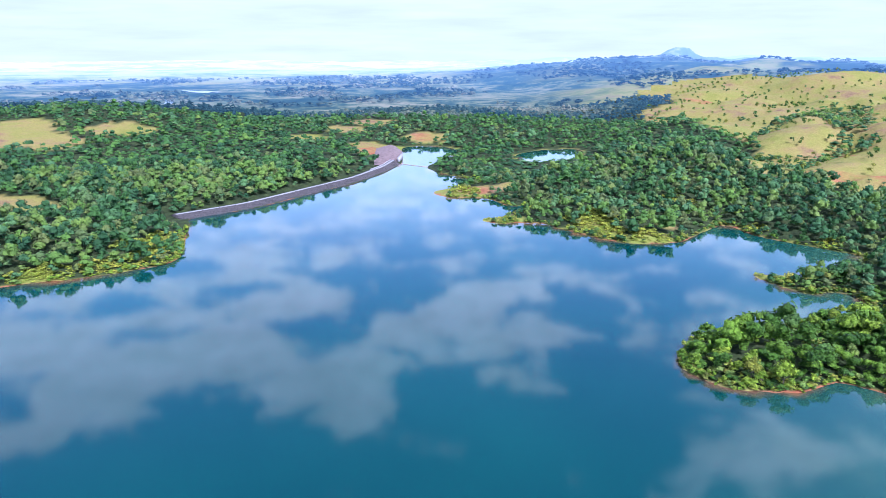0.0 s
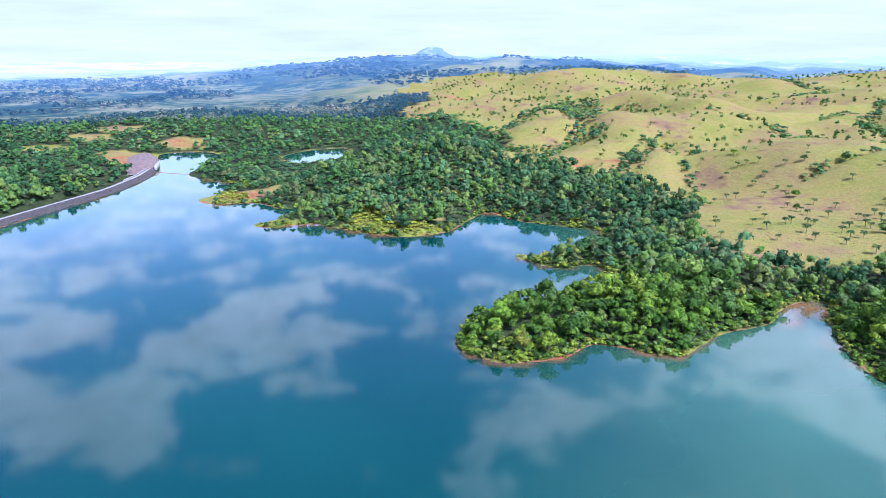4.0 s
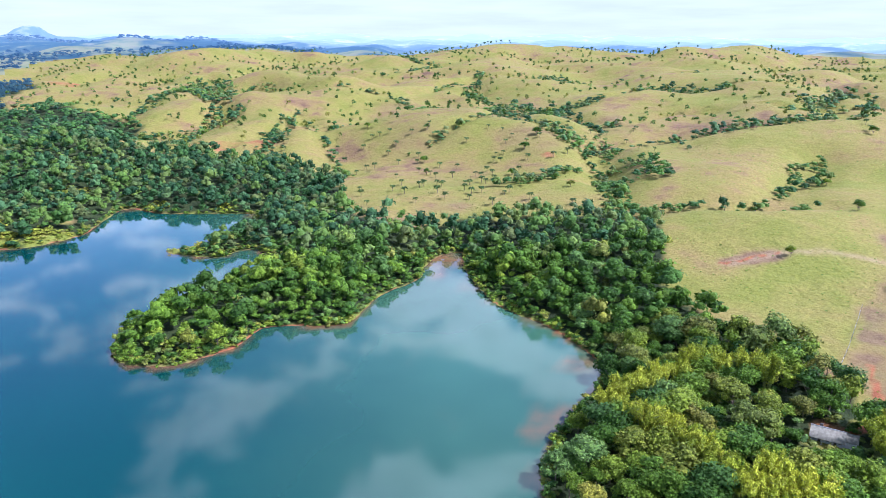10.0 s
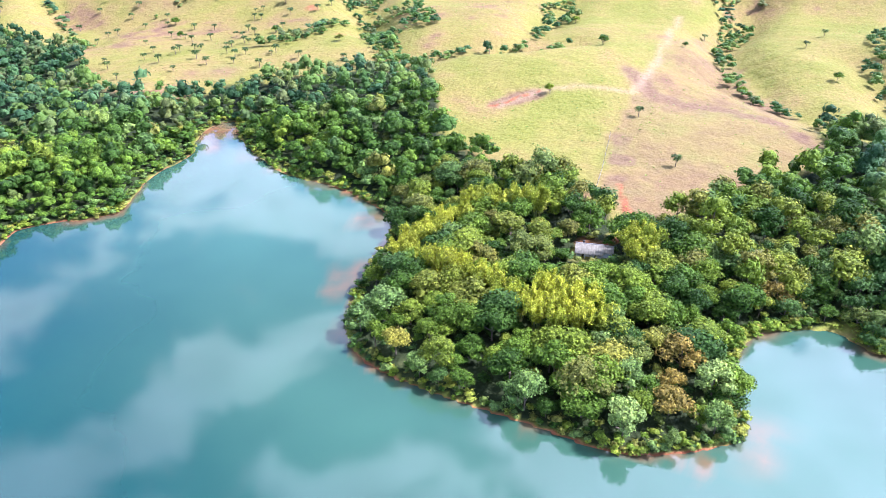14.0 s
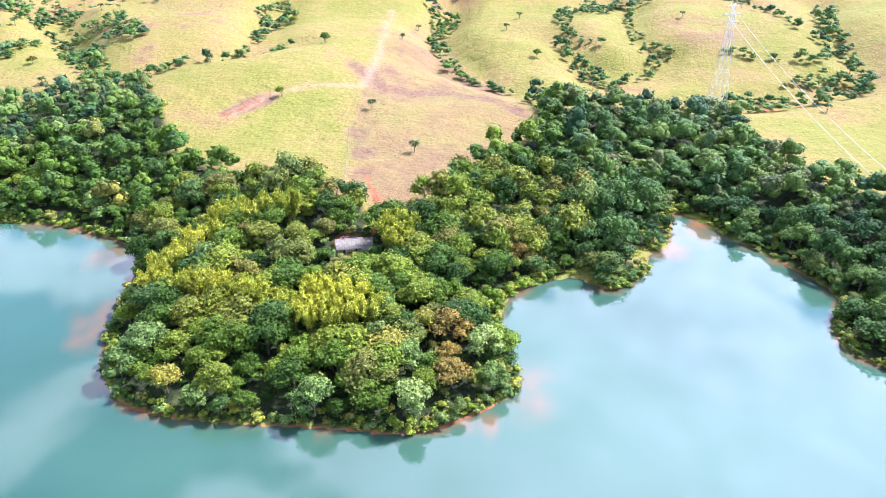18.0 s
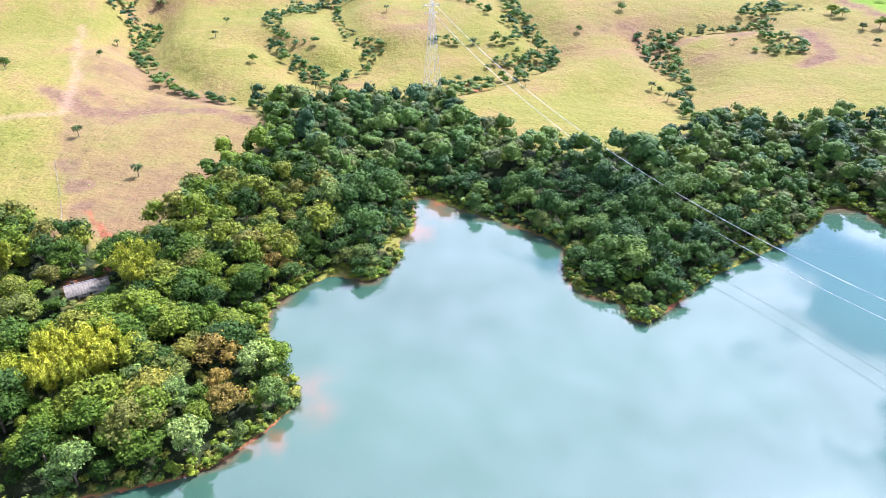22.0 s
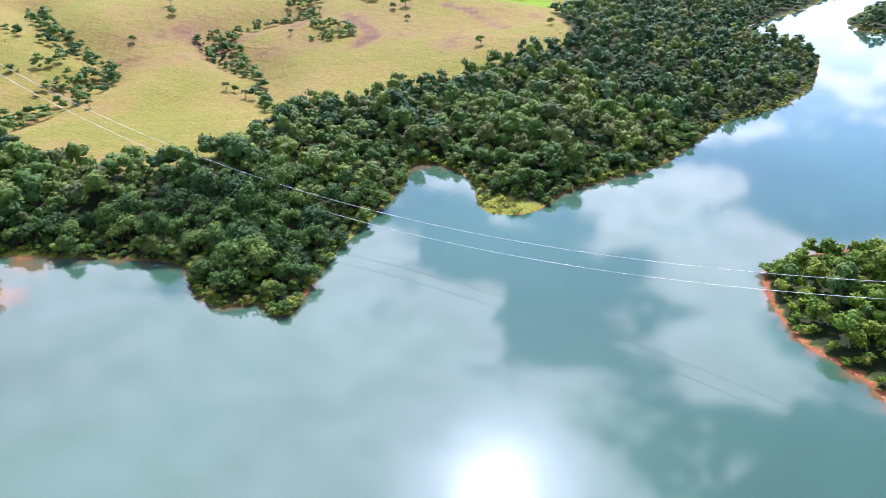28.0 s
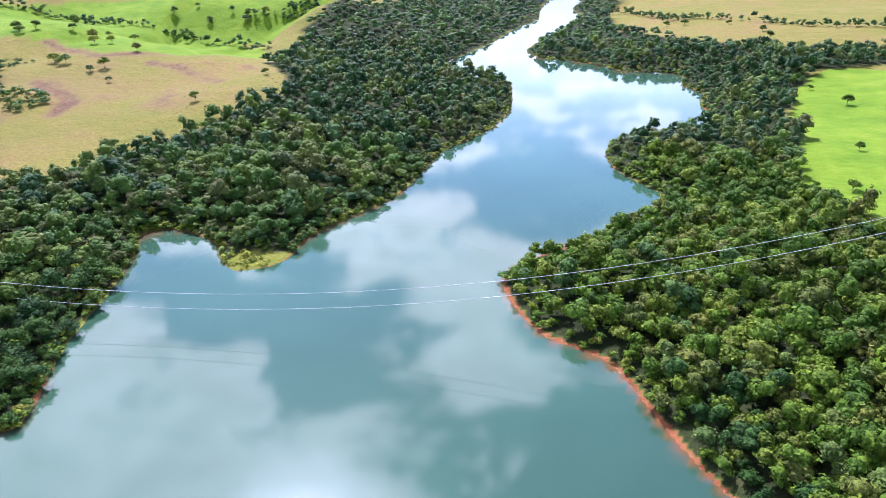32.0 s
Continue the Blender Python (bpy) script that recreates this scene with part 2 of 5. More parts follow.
def value_noise(x, y, size, seed=0):
    """Smooth noise from 0 to 1 with bumps of about that size in metres."""
    u, v = x / size, y / size
    i, j = np.floor(u), np.floor(v)
    f, g = u - i, v - j
    f, g = f * f * f * (f * (f * 6 - 15) + 10), g * g * g * (g * (g * 6 - 15) + 10)
    a, b = rand_at(i, j, seed), rand_at(i + 1, j, seed)
    c, d = rand_at(i, j + 1, seed), rand_at(i + 1, j + 1, seed)
    return (a * (1 - f) + b * f) * (1 - g) + (c * (1 - f) + d * f) * g


def smooth(v, a, b):
    t = np.clip((v - a) / (b - a), 0, 1)
    return t * t * (3 - 2 * t)


LAKE_LINE = outline(LAKE)
LAGOON_LINE = outline(LAGOON)


def shore_distance(x, y):
    """Metres from the waterline, on land positive."""
    d = np.minimum(line_distance(x, y, LAKE_LINE, True), line_distance(x, y, LAGOON_LINE, True))
    wet = inside(x, y, LAKE_LINE) | inside(x, y, LAGOON_LINE)
    return np.where(wet, -d, d)


def hill(x, y, cx, cy, rx, ry, h, turn=0.0):
    c, s = math.cos(turn), math.sin(turn)
    u, v = ((x - cx) * c + (y - cy) * s) / rx, (-(x - cx) * s + (y - cy) * c) / ry
    return h * np.exp(-(u * u + v * v))


def bearing(x, y):
    return np.degrees(np.arctan2(x, y))


GULLIES = [[(354, -31), (387, -3), (412, 12), (463, 25), (516, 23), (600, 10)],
           [(338, -60), (363, -73), (389, -74), (426, -63), (465, -50)],
           [(389, -74), (403, -96), (434, -112), (455, -101), (502, -103), (560, -118)],
           [(338, -66), (352, -112), (361, -152), (382, -195), (398, -216), (430, -221), (480, -226), (540, -250)],
           [(247, -212), (288, -232), (314, -258), (346, -269), (375, -279), (393, -296), (392, -317), (380, -350)],
           [(330, 205), (343, 182), (374, 160), (390, 130), (420, 106)],
           [(344, 190), (374, 205), (419, 240), (482, 297), (518, 360), (516, 388), (605, 508)],
           [(419, 240), (500, 285), (550, 267), (574, 237), (614, 199), (655, 163), (706, 138), (784, 83)],
           [(500, 285), (550, 325), (602, 392), (630, 480), (700, 600), (820, 690)],
           [(399, 131), (481, 133), (535, 142)],
           [(412, 7), (473, 19), (494, 31), (540, 20), (640, 30)],
           [(655, 163), (720, 200), (800, 190), (900, 230)],
           [(285, 358), (330, 410), (380, 480), (440, 600)],
           [(265, 560), (330, 640), (420, 720), (520, 800)],
           [(300, 480), (380, 560), (460, 640)],
           [(290, 700), (400, 860), (560, 1000)]]
TRACK = [(211, 27), (214, 33), (233, 44), (249, 46), (291, 52), (342, 54), (402, 54), (485, 59), (529, 59)]
BYWAY = [(342, 54), (334, 82), (324, 95), (302, 108)]
SCARS = [[(376, 64), (343, 44), (344, 34), (345, 14), (336, -7), (310, -25)], [(302, 108), (312, 103), (320, 97)], [(286, 49), (276, 45), (262, 43)], [(245, 41), (236, 38)],
         [(345, -362), (303, -343), (296, -316)], [(308, -427), (289, -425), (271, -415), (239, -392)], [(404, -446), (367, -434), (352, -426), (314, -452)]]


def draw_line(x, y):
    """Nought along the beds of the side draws."""
    u, v = x + 34 * value_noise(x, y, 48, 36), y + 34 * value_noise(x, y, 48, 37)
    return value_noise(u, v, 125, 33) - 0.5


def height(x, y, d):
    """Ground height; d is the shore distance."""
    r, az = np.hypot(x, y), bearing(x, y)
    land = np.clip(d, 0, None)
    # rolling pasture country to the east, a low plain to the north-west
    east = smooth(az, -2, 30) * (1 - smooth(az, 185, 200))
    rise = 62 * (1 - np.exp(-land / 560)) * east + (1 - east) * 20 * (1 - np.exp(-land / 150))
    roll = (value_noise(x + 40, y, 190, 3) - 0.5) * 30 + (value_noise(x, y, 95, 5) - 0.5) * 17 + (value_noise(x, y, 34, 7) - 0.5) * 2.4
    z = rise + roll * smooth(land, 15, 220) * (0.35 + 0.65 * east)
    for g in GULLIES:
        z = z - 6.5 * np.exp(-(line_distance(x, y, g) / 17) ** 2) * smooth(land, 60, 140)
    # draws cut into the slopes
    z = z - 7 * np.exp(-(draw_line(x, y) / 0.055) ** 2) * smooth(land, 90, 190) * east * smooth(r, 500, 680) * (1 - smooth(r, 1500, 1700))
    z = z + (value_noise(x, y, 72, 41) - 0.5) * 15 * smooth(r, 430, 720) * east * (1 - smooth(r, 1500, 1700))
    # the wooded rise beyond the dam's near end
    z = z + hill(x, y, -480, 900, 190, 130, 24) + hill(x, y, -330, 1010, 120, 90, 10)
    # the plain below the dam sinks away, then rises towards the far hills
    plain = (1 - smooth(az, 2, 24)) * smooth(az, -150, -80)
    z = z - plain * 24 * smooth(r, 800, 1400) * smooth(land, 30, 300)
    fall = smooth(az, 16, 50) * (1 - smooth(az, 112, 170))
    z = z - fall * 34 * smooth(r, 1500, 2200)
    # the long ridge with the flat-topped hill
    z = z + hill(x, y, 420, 2450, 620, 330, 40, -0.45) + hill(x, y, 900, 2800, 260, 240, 20) + hill(x, y, 560, 2950, 330, 260, 30)
    z = z + hill(x, y, 905, 2800, 85, 85, 28) + np.minimum(hill(x, y, 905, 2800, 34, 34, 90), 19)
    z = z + hill(x, y, 330, 3300, 300, 250, 24)
    far = smooth(r, 3900, 4650)
    ridges = 22 * (value_noise(az, r * 0 + 3.0, 9.0, 11) - 0.5) + 26 * (value_noise(az, r * 0 + 9.0, 23.0, 12) - 0.5)
    z = z + far * (24 + ridges * (1 - 0.6 * plain) - 26 * smooth(az, 8, 16) * (1 - smooth(az, 30, 40)))
    # banks and bed
    shore = np.where(d > 0, 0.25 + 0.10 * np.minimum(d, 14), np.maximum(0.16 * d, -6.0))
    z = np.where(d > 0, shore + np.maximum(z, -18) * smooth(d, 2, 40), shore)
    z = np.where((d > 0) & inside(x, y, LOW_TONGUE), np.minimum(z, 1.2 + 0.02 * d), z)
    dam = smooth(34 - line_distance(x, y, DAM_LINE), 0, 20)
    z = np.where(d > 0, z * (1 - dam) + np.minimum(z, 0.5) * dam, z)
    return np.where(d > 0, np.maximum(z, 0.2), z)


# ---- materials -------------------------------------------------------------
def material(name):
    m = bpy.data.materials.new(name)
    m.use_nodes = True
    return m, m.node_tree, m.node_tree.nodes["Principled BSDF"]


def node(nt, kind, links=(), **values):
    n = nt.nodes.new(kind)
    for k, v in values.items():
        n.inputs[k.replace("_", " ")].default_value = v
    for socket, source in links:
        nt.links.new(source, n.inputs[socket])
    return n


def ramp(nt, fac, stops, mode="LINEAR"):
    n = nt.nodes.new("ShaderNodeValToRGB")
    n.color_ramp.interpolation = mode
    while len(n.color_ramp.elements) < len(stops):
        n.color_ramp.elements.new(0.5)
    for e, (at, c) in zip(n.color_ramp.elements, stops):
        e.position, e.color = at, (*c, 1)
    nt.links.new(fac, n.inputs[0])
    return n.outputs[0]


def blend(nt, fac, a, b, mode="MIX"):
    n = nt.nodes.new("ShaderNodeMix")
    n.data_type, n.blend_type = "RGBA", mode
    for s, v in ((n.inputs[0], fac), (n.inputs[6], a), (n.inputs[7], b)):
        if isinstance(v, (int, float)):
            s.default_value = v
        elif isinstance(v, tuple):
            s.default_value = (*v, 1)
        else:
            nt.links.new(v, s)
    return n.outputs[2]


def calc(nt, op, a, b=0.0):
    n = nt.nodes.new("ShaderNodeMath")
    n.operation = op
    for s, v in zip(n.inputs, (a, b)):
        if isinstance(v, (int, float)):
            s.default_value = v
        else:
            nt.links.new(v, s)
    return n.outputs[0]


def where(nt):
    return nt.nodes.new("ShaderNodeNewGeometry").outputs["Position"]


def grain(nt, size, detail=4.0, rough=0.55, vector=None):
    n = node(nt, "ShaderNodeTexNoise", [("Vector", vector or where(nt))], Scale=1.0 / size, Detail=detail, Roughness=rough)
    return n.outputs["Fac"]


def mark(nt, name):
    n = nt.nodes.new("ShaderNodeAttribute")
    n.attribute_name = name
    return n.outputs["Fac"]


def relief(nt, bsdf, fac, strength, distance):
    n = node(nt, "ShaderNodeBump", [("Height", fac)], Strength=strength, Distance=distance)
    nt.links.new(n.outputs[0], bsdf.inputs["Normal"])


def plain_material(name, colour, rough=0.7, size=0.3, spread=0.25, metal=0.0):
    m, nt, b = material(name)
    dark = tuple(c * (1 - spread) for c in colour)
    light = tuple(min(1, c * (1 + spread)) for c in colour)
    nt.links.new(ramp(nt, grain(nt, size), [(0.3, dark), (0.7, light)]), b.inputs["Base Color"])
    b.inputs["Roughness"].default_value, b.inputs["Metallic"].default_value = rough, metal
    relief(nt, b, grain(nt, size * 0.3), 0.4, size * 0.1)
    return m


def ground_material():
    m, nt, b = material("pasture_and_soil")
    big, mid, fine = grain(nt, 70, 3), grain(nt, 17, 5), grain(nt, 1.6, 4, 0.7)
    place = nt.nodes.new("ShaderNodeSeparateXYZ")
    nt.links.new(where(nt), place.inputs[0])
    poor = node(nt, "ShaderNodeMapRange", [("Value", place.outputs[1])], **{"From Min": -120.0, "From Max": 230.0, "To Min": -0.075, "To Max": -0.030})
    sward = calc(nt, "ADD", calc(nt, "ADD", calc(nt, "MULTIPLY", big, 0.55), calc(nt, "MULTIPLY", mid, 0.45)), poor.outputs[0])
    grass = ramp(nt, sward,
                 [(0.34, (0.184, 0.182, 0.030)), (0.44, (0.220, 0.192, 0.042)), (0.53, (0.240, 0.180, 0.054)), (0.58, (0.216, 0.136, 0.060)), (0.64, (0.155, 0.088, 0.055))])
    grass = blend(nt, 0.55, grass, ramp(nt, fine, [(0.25, (0.20, 0.22, 0.12)), (0.5, (0.5, 0.5, 0.5)), (0.75, (0.78, 0.75, 0.66))]), "OVERLAY")
    lush = ramp(nt, mid, [(0.3, (0.11, 0.22, 0.008)), (0.6, (0.17, 0.28, 0.012)), (0.8, (0.24, 0.29, 0.03))])
    soil = ramp(nt, grain(nt, 5, 5), [(0.3, (0.20, 0.065, 0.028)), (0.55, (0.31, 0.115, 0.048)), (0.75, (0.36, 0.18, 0.09))])
    # forest-floor litter, its colour lowered further to deepen shade between crowns
    shaded_litter = ramp(nt, grain(nt, 6, 5), [(0.3, (0.018, 0.026, 0.010)), (0.6, (0.040, 0.055, 0.016)), (0.8, (0.10, 0.10, 0.035))])
    edge = calc(nt, "MULTIPLY", calc(nt, "SUBTRACT", mid, 0.5), 0.9)
    c = blend(nt, mark(nt, "lush"), grass, lush)
    parched = ramp(nt, mid, [(0.3, (0.23, 0.18, 0.065)), (0.5, (0.24, 0.15, 0.07)), (0.7, (0.16, 0.085, 0.055))])
    c = blend(nt, calc(nt, "MULTIPLY", mark(nt, "dry"), 0.7), c, parched)
    bare = node(nt, "ShaderNodeMapRange", [("Value", calc(nt, "ADD", mark(nt, "dry"), calc(nt, "MULTIPLY", calc(nt, "SUBTRACT", grain(nt, 7, 4), 0.5), 1.2)))], **{"From Min": 0.78, "From Max": 1.25})
    c = blend(nt, calc(nt, "MULTIPLY", bare.outputs[0], 0.70), c, ramp(nt, grain(nt, 2.4, 4, 0.7), [(0.35, (0.105, 0.058, 0.036)), (0.6, (0.195, 0.122, 0.066))]))
    c = blend(nt, mark(nt, "path"), c, ramp(nt, grain(nt, 3, 4), [(0.3, (0.30, 0.20, 0.105)), (0.7, (0.38, 0.27, 0.16))]))
    c = blend(nt, mark(nt, "wood"), c, shaded_litter)
    soft = node(nt, "ShaderNodeMapRange", [("Value", calc(nt, "ADD", mark(nt, "soil"), edge))])
    soft.inputs["From Min"].default_value, soft.inputs["From Max"].default_value = 0.32, 0.66
    c = blend(nt, soft.outputs[0], c, soil)
    nt.links.new(c, b.inputs["Base Color"])
    b.inputs["Roughness"].default_value = 0.95
    b.inputs["Specular IOR Level"].default_value = 0.15
    relief(nt, b, calc(nt, "ADD", calc(nt, "MULTIPLY", fine, 0.35), grain(nt, 9, 4, 0.6)), 0.8, 2.2)
    return m


def distance_material():
    """A backdrop of far plain and hills that pale towards the horizon by painted haze."""
    m, nt, b = material("far_country_painted_haze")
    pos = where(nt)
    xyz = nt.nodes.new("ShaderNodeSeparateXYZ")
    nt.links.new(pos, xyz.inputs[0])
    reach = node(nt, "ShaderNodeVectorMath", [(0, pos)])
    reach.operation = "LENGTH"
    f, g = grain(nt, 45, 8, 0.7), grain(nt, 210, 4, 0.5)
    v = calc(nt, "ADD", calc(nt, "MULTIPLY", f, 0.55), calc(nt, "MULTIPLY", g, 0.45))
    v = calc(nt, "SUBTRACT", v, calc(nt, "MINIMUM", calc(nt, "MULTIPLY", calc(nt, "MAXIMUM", xyz.outputs[2], 0.0), 0.0014), 0.06))
    c = ramp(nt, v, [(0.40, (0.018, 0.038, 0.034)), (0.48, (0.034, 0.060, 0.042)), (0.52, (0.10, 0.115, 0.060)), (0.60, (0.19, 0.175, 0.105))])
    fields = ramp(nt, f, [(0.38, (0.12, 0.14, 0.035)), (0.55, (0.20, 0.18, 0.06)), (0.68, (0.17, 0.13, 0.06))])
    c = blend(nt, mark(nt, "field"), c, fields)
    nt.links.new(c, b.inputs["Base Color"])
    b.inputs["Roughness"].default_value = 1.0
    b.inputs["Specular IOR Level"].default_value = 0.0
    # distance haze painted as emission: blue at first, whiter farther out
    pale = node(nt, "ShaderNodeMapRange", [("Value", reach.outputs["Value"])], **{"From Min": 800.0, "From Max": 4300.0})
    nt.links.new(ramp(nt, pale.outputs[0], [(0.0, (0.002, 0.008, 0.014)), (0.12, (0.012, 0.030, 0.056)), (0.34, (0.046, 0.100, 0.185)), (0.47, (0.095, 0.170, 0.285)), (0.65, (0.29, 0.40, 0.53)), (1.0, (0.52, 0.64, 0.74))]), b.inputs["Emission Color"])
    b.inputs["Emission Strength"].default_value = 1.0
    return m


def water_material():
    m, nt, b = material("lake_water")
    silt = mark(nt, "shallow")
    # dark in the open lake; greener arms, lightened to paint in brighter sky reflections
    place = nt.nodes.new("ShaderNodeSeparateXYZ")
    nt.links.new(where(nt), place.inputs[0])
    toward = calc(nt, "SUBTRACT", place.outputs[0], calc(nt, "MULTIPLY", place.outputs[1], 0.45))
    southward = calc(nt, "MULTIPLY", calc(nt, "MAXIMUM", calc(nt, "MULTIPLY", place.outputs[1], -1.0), 0.0), 0.6)
    toward = calc(nt, "ADD", toward, southward)
    reflection_tint = node(nt, "ShaderNodeMapRange", [("Value", calc(nt, "ADD", toward, calc(nt, "MULTIPLY", grain(nt, 60, 3), 60)))], **{"From Min": 15.0, "From Max": 118.0})
    reflection_tint.interpolation_type = "SMOOTHSTEP"
    open_lake = ramp(nt, grain(nt, 130, 3), [(0.35, (0.003, 0.036, 0.033)), (0.65, (0.005, 0.052, 0.042))])
    arms = ramp(nt, grain(nt, 90, 3), [(0.35, (0.034, 0.088, 0.053)), (0.65, (0.045, 0.114, 0.069))])
    deep = blend(nt, reflection_tint.outputs[0], open_lake, arms)
    patchy = calc(nt, "MULTIPLY", silt, node(nt, "ShaderNodeMapRange", [("Value", grain(nt, 14, 4))], **{"From Min": 0.15, "From Max": 0.62}).outputs[0])
    c = blend(nt, patchy, deep, (0.30, 0.10, 0.032))
    nt.links.new(c, b.inputs["Base Color"])
    b.inputs["Roughness"].default_value = 0.045
    b.inputs["IOR"].default_value = 1.78
    relief(nt, b, grain(nt, 0.9, 3), 0.03, 0.1)
    return m


def leaf_material(name, stops, gloss=0.5, vary=1.0):
    m, nt, b = material(name)
    info = nt.nodes.new("ShaderNodeObjectInfo").outputs["Random"]
    own = calc(nt, "FRACT", calc(nt, "ADD", mark(nt, "tint"), info))
    c = ramp(nt, own, stops)
    geo = nt.nodes.new("ShaderNodeNewGeometry").outputs["Random Per Island"]
    c = blend(nt, 0.8 * vary, c, ramp(nt, geo, [(0.0, (0.26, 0.28, 0.26)), (0.5, (0.48, 0.48, 0.46)), (1.0, (0.74, 0.74, 0.56))]), "OVERLAY")
    stand = calc(nt, "ADD", calc(nt, "MULTIPLY", grain(nt, 9, 2), 0.55), calc(nt, "MULTIPLY", grain(nt, 48, 2), 0.45))
    c = blend(nt, 0.85, c, ramp(nt, stand, [(0.36, (0.34, 0.39, 0.41)), (0.5, (0.5, 0.5, 0.5)), (0.64, (0.67, 0.66, 0.54))]), "OVERLAY")
    small = grain(nt, 0.55, 3, 0.75)
    c = blend(nt, 0.9 * vary, c, ramp(nt, small, [(0.32, (0.12, 0.14, 0.12)), (0.5, (0.5, 0.5, 0.5)), (0.68, (0.84, 0.84, 0.70))]), "OVERLAY")
    nt.links.new(c, b.inputs["Base Color"])
    relief(nt, b, small, 1.0, 0.45)
    b.inputs["Roughness"].default_value = gloss
    b.inputs["Specular IOR Level"].default_value = 0.10
    glow = node(nt, "ShaderNodeBsdfTranslucent", [("Color", c)])
    mixer = node(nt, "ShaderNodeMixShader", [(1, b.outputs[0]), (2, glow.outputs[0])])
    mixer.inputs[0].default_value = 0.13
    nt.links.new(mixer.outputs[0], nt.nodes["Material Output"].inputs["Surface"])
    return m


GREENS = [(0.0, (0.040, 0.088, 0.013)), (0.22, (0.074, 0.142, 0.015)), (0.45, (0.122, 0.200, 0.018)), (0.60, (0.172, 0.238, 0.020)),
          (0.72, (0.218, 0.254, 0.026)), (0.80, (0.204, 0.190, 0.036)), (0.84, (0.160, 0.184, 0.034)), (0.90, (0.160, 0.250, 0.060)), (0.94, (0.080, 0.148, 0.032)), (1.0, (0.042, 0.094, 0.018))]
M_GROUND, M_FAR, M_WATER = ground_material(), distance_material(), water_material()
M_LEAF = leaf_material("broad_leaves", GREENS)
M_THICKET = leaf_material("fresh_green_thicket_leaves", [(at, (0.74 * a, 0.86 * b, c)) for at, (a, b, c) in GREENS])
# the same greens darkened and blued, painting in backlit shade and distance haze
M_SHADY = leaf_material("shade_and_haze_leaves", [(at, (0.62 * a + 0.005, 0.78 * b + 0.005, 0.9 * c + 0.015)) for at, (a, b, c) in GREENS], vary=0.45)


# ---- ground, far country and water ----------------------------------------------
def mesh_from(name, verts, faces, mat, marks=None, flat=False):
    """A mesh from numpy arrays of places and of four-sided (or three-sided) faces."""
    me = bpy.data.meshes.new(name)
    n, k = faces.shape
    me.vertices.add(len(verts))
    me.vertices.foreach_set("co", np.ascontiguousarray(verts, np.float32).ravel())
    me.loops.add(n * k)
    me.loops.foreach_set("vertex_index", np.ascontiguousarray(faces, np.int32).ravel())
    me.polygons.add(n)
    me.polygons.foreach_set("loop_start", np.arange(0, n * k, k, dtype=np.int32))
    me.polygons.foreach_set("loop_total", np.full(n, k, np.int32))
    me.polygons.foreach_set("use_smooth", np.full(n, not flat))
    for key, values in (marks or {}).items():
        me.attributes.new(key, "FLOAT", "POINT").data.foreach_set("value", np.ascontiguousarray(values, np.float32))
    me.materials.append(mat)
    me.update(calc_edges=True)
    return me


def sheet(radii, turns):
    """A round sheet: places, and faces by ring."""
    n, k = len(radii), len(turns)
    x, y = radii[:, None] * np.sin(turns), radii[:, None] * np.cos(turns)
    i, j = np.meshgrid(np.arange(n - 1), np.arange(k), indexing="ij")
    a, b = i * k + j, i * k + (j + 1) % k
    return x.ravel(), y.ravel(), np.stack([a, a + k, b + k, b], -1).reshape(-1, 4)


TURNS = np.radians(np.concatenate([np.arange(-42, 206, 0.5), np.arange(206, 318, 4.0)]))
RADII = np.concatenate([[0.01, 8, 16], np.geomspace(24, 1700, 330), np.geomspace(1720, 4950, 90)])
GX, GY, GF = sheet(RADII, TURNS)
GD = shore_distance(GX, GY)
GZ = height(GX, GY, GD)


def far_country(x, y):
    """The hazy plain and hills behind the woods and pastures."""
    return np.hypot(x, y) > 1180 + 480 * smooth(bearing(x, y), 9, 19) + 260 * (value_noise(x, y, 210, 61) - 0.3)


# ---- what grows where --------------------------------------------------------
WOOD_EAST = [(290, 1060), (270, 990), (288, 880), (303, 790), (320, 725), (308, 690), (230, 572), (268, 540), (312, 512), (309, 450), (303, 392), (287, 362), (255, 318), (250, 285),
             (273, 258), (300, 247), (315, 217), (334, 200), (338, 165), (323, 150), (297, 137), (279, 141), (256, 108), (238, 82),
             (233, 67), (236, 56), (218, 45), (209, 37), (209, 25), (222, 19), (240, 6), (256, -7), (280, -23), (318, -28),
             (340, -34), (336, -68), (328, -106), (307, -114), (266, -123), (237, -130)]
WOOD_SOUTH = [(223, -145), (228, -162), (236, -190), (245, -212), (234, -237), (225, -272), (208, -303), (197, -340), (185, -370), (192, -397), (227, -444),
              (252, -487), (285, -640), (280, -720), (250, -850), (210, -1180), (-20, -1180), (20, -900), (12, -760), (-30, -680), (-100, -650), (-200, -605),
              (-195, -578), (-144, -560), (-112, -503), (-94, -415), (-79, -327), (-77, -291), (-87, -273), (-95, -248), (-120, -200), (-140, -120)]
WOOD_WEST = [(-200, -95), (-330, -40), (-370, 90), (-380, 250), (-560, 330), (-760, 520), (-1100, 700), (-1250, 1500), (0, 1690), (330, 1480), (400, 1330), (390, 1215)]
WOODS = WOOD_EAST + WOOD_SOUTH + WOOD_WEST
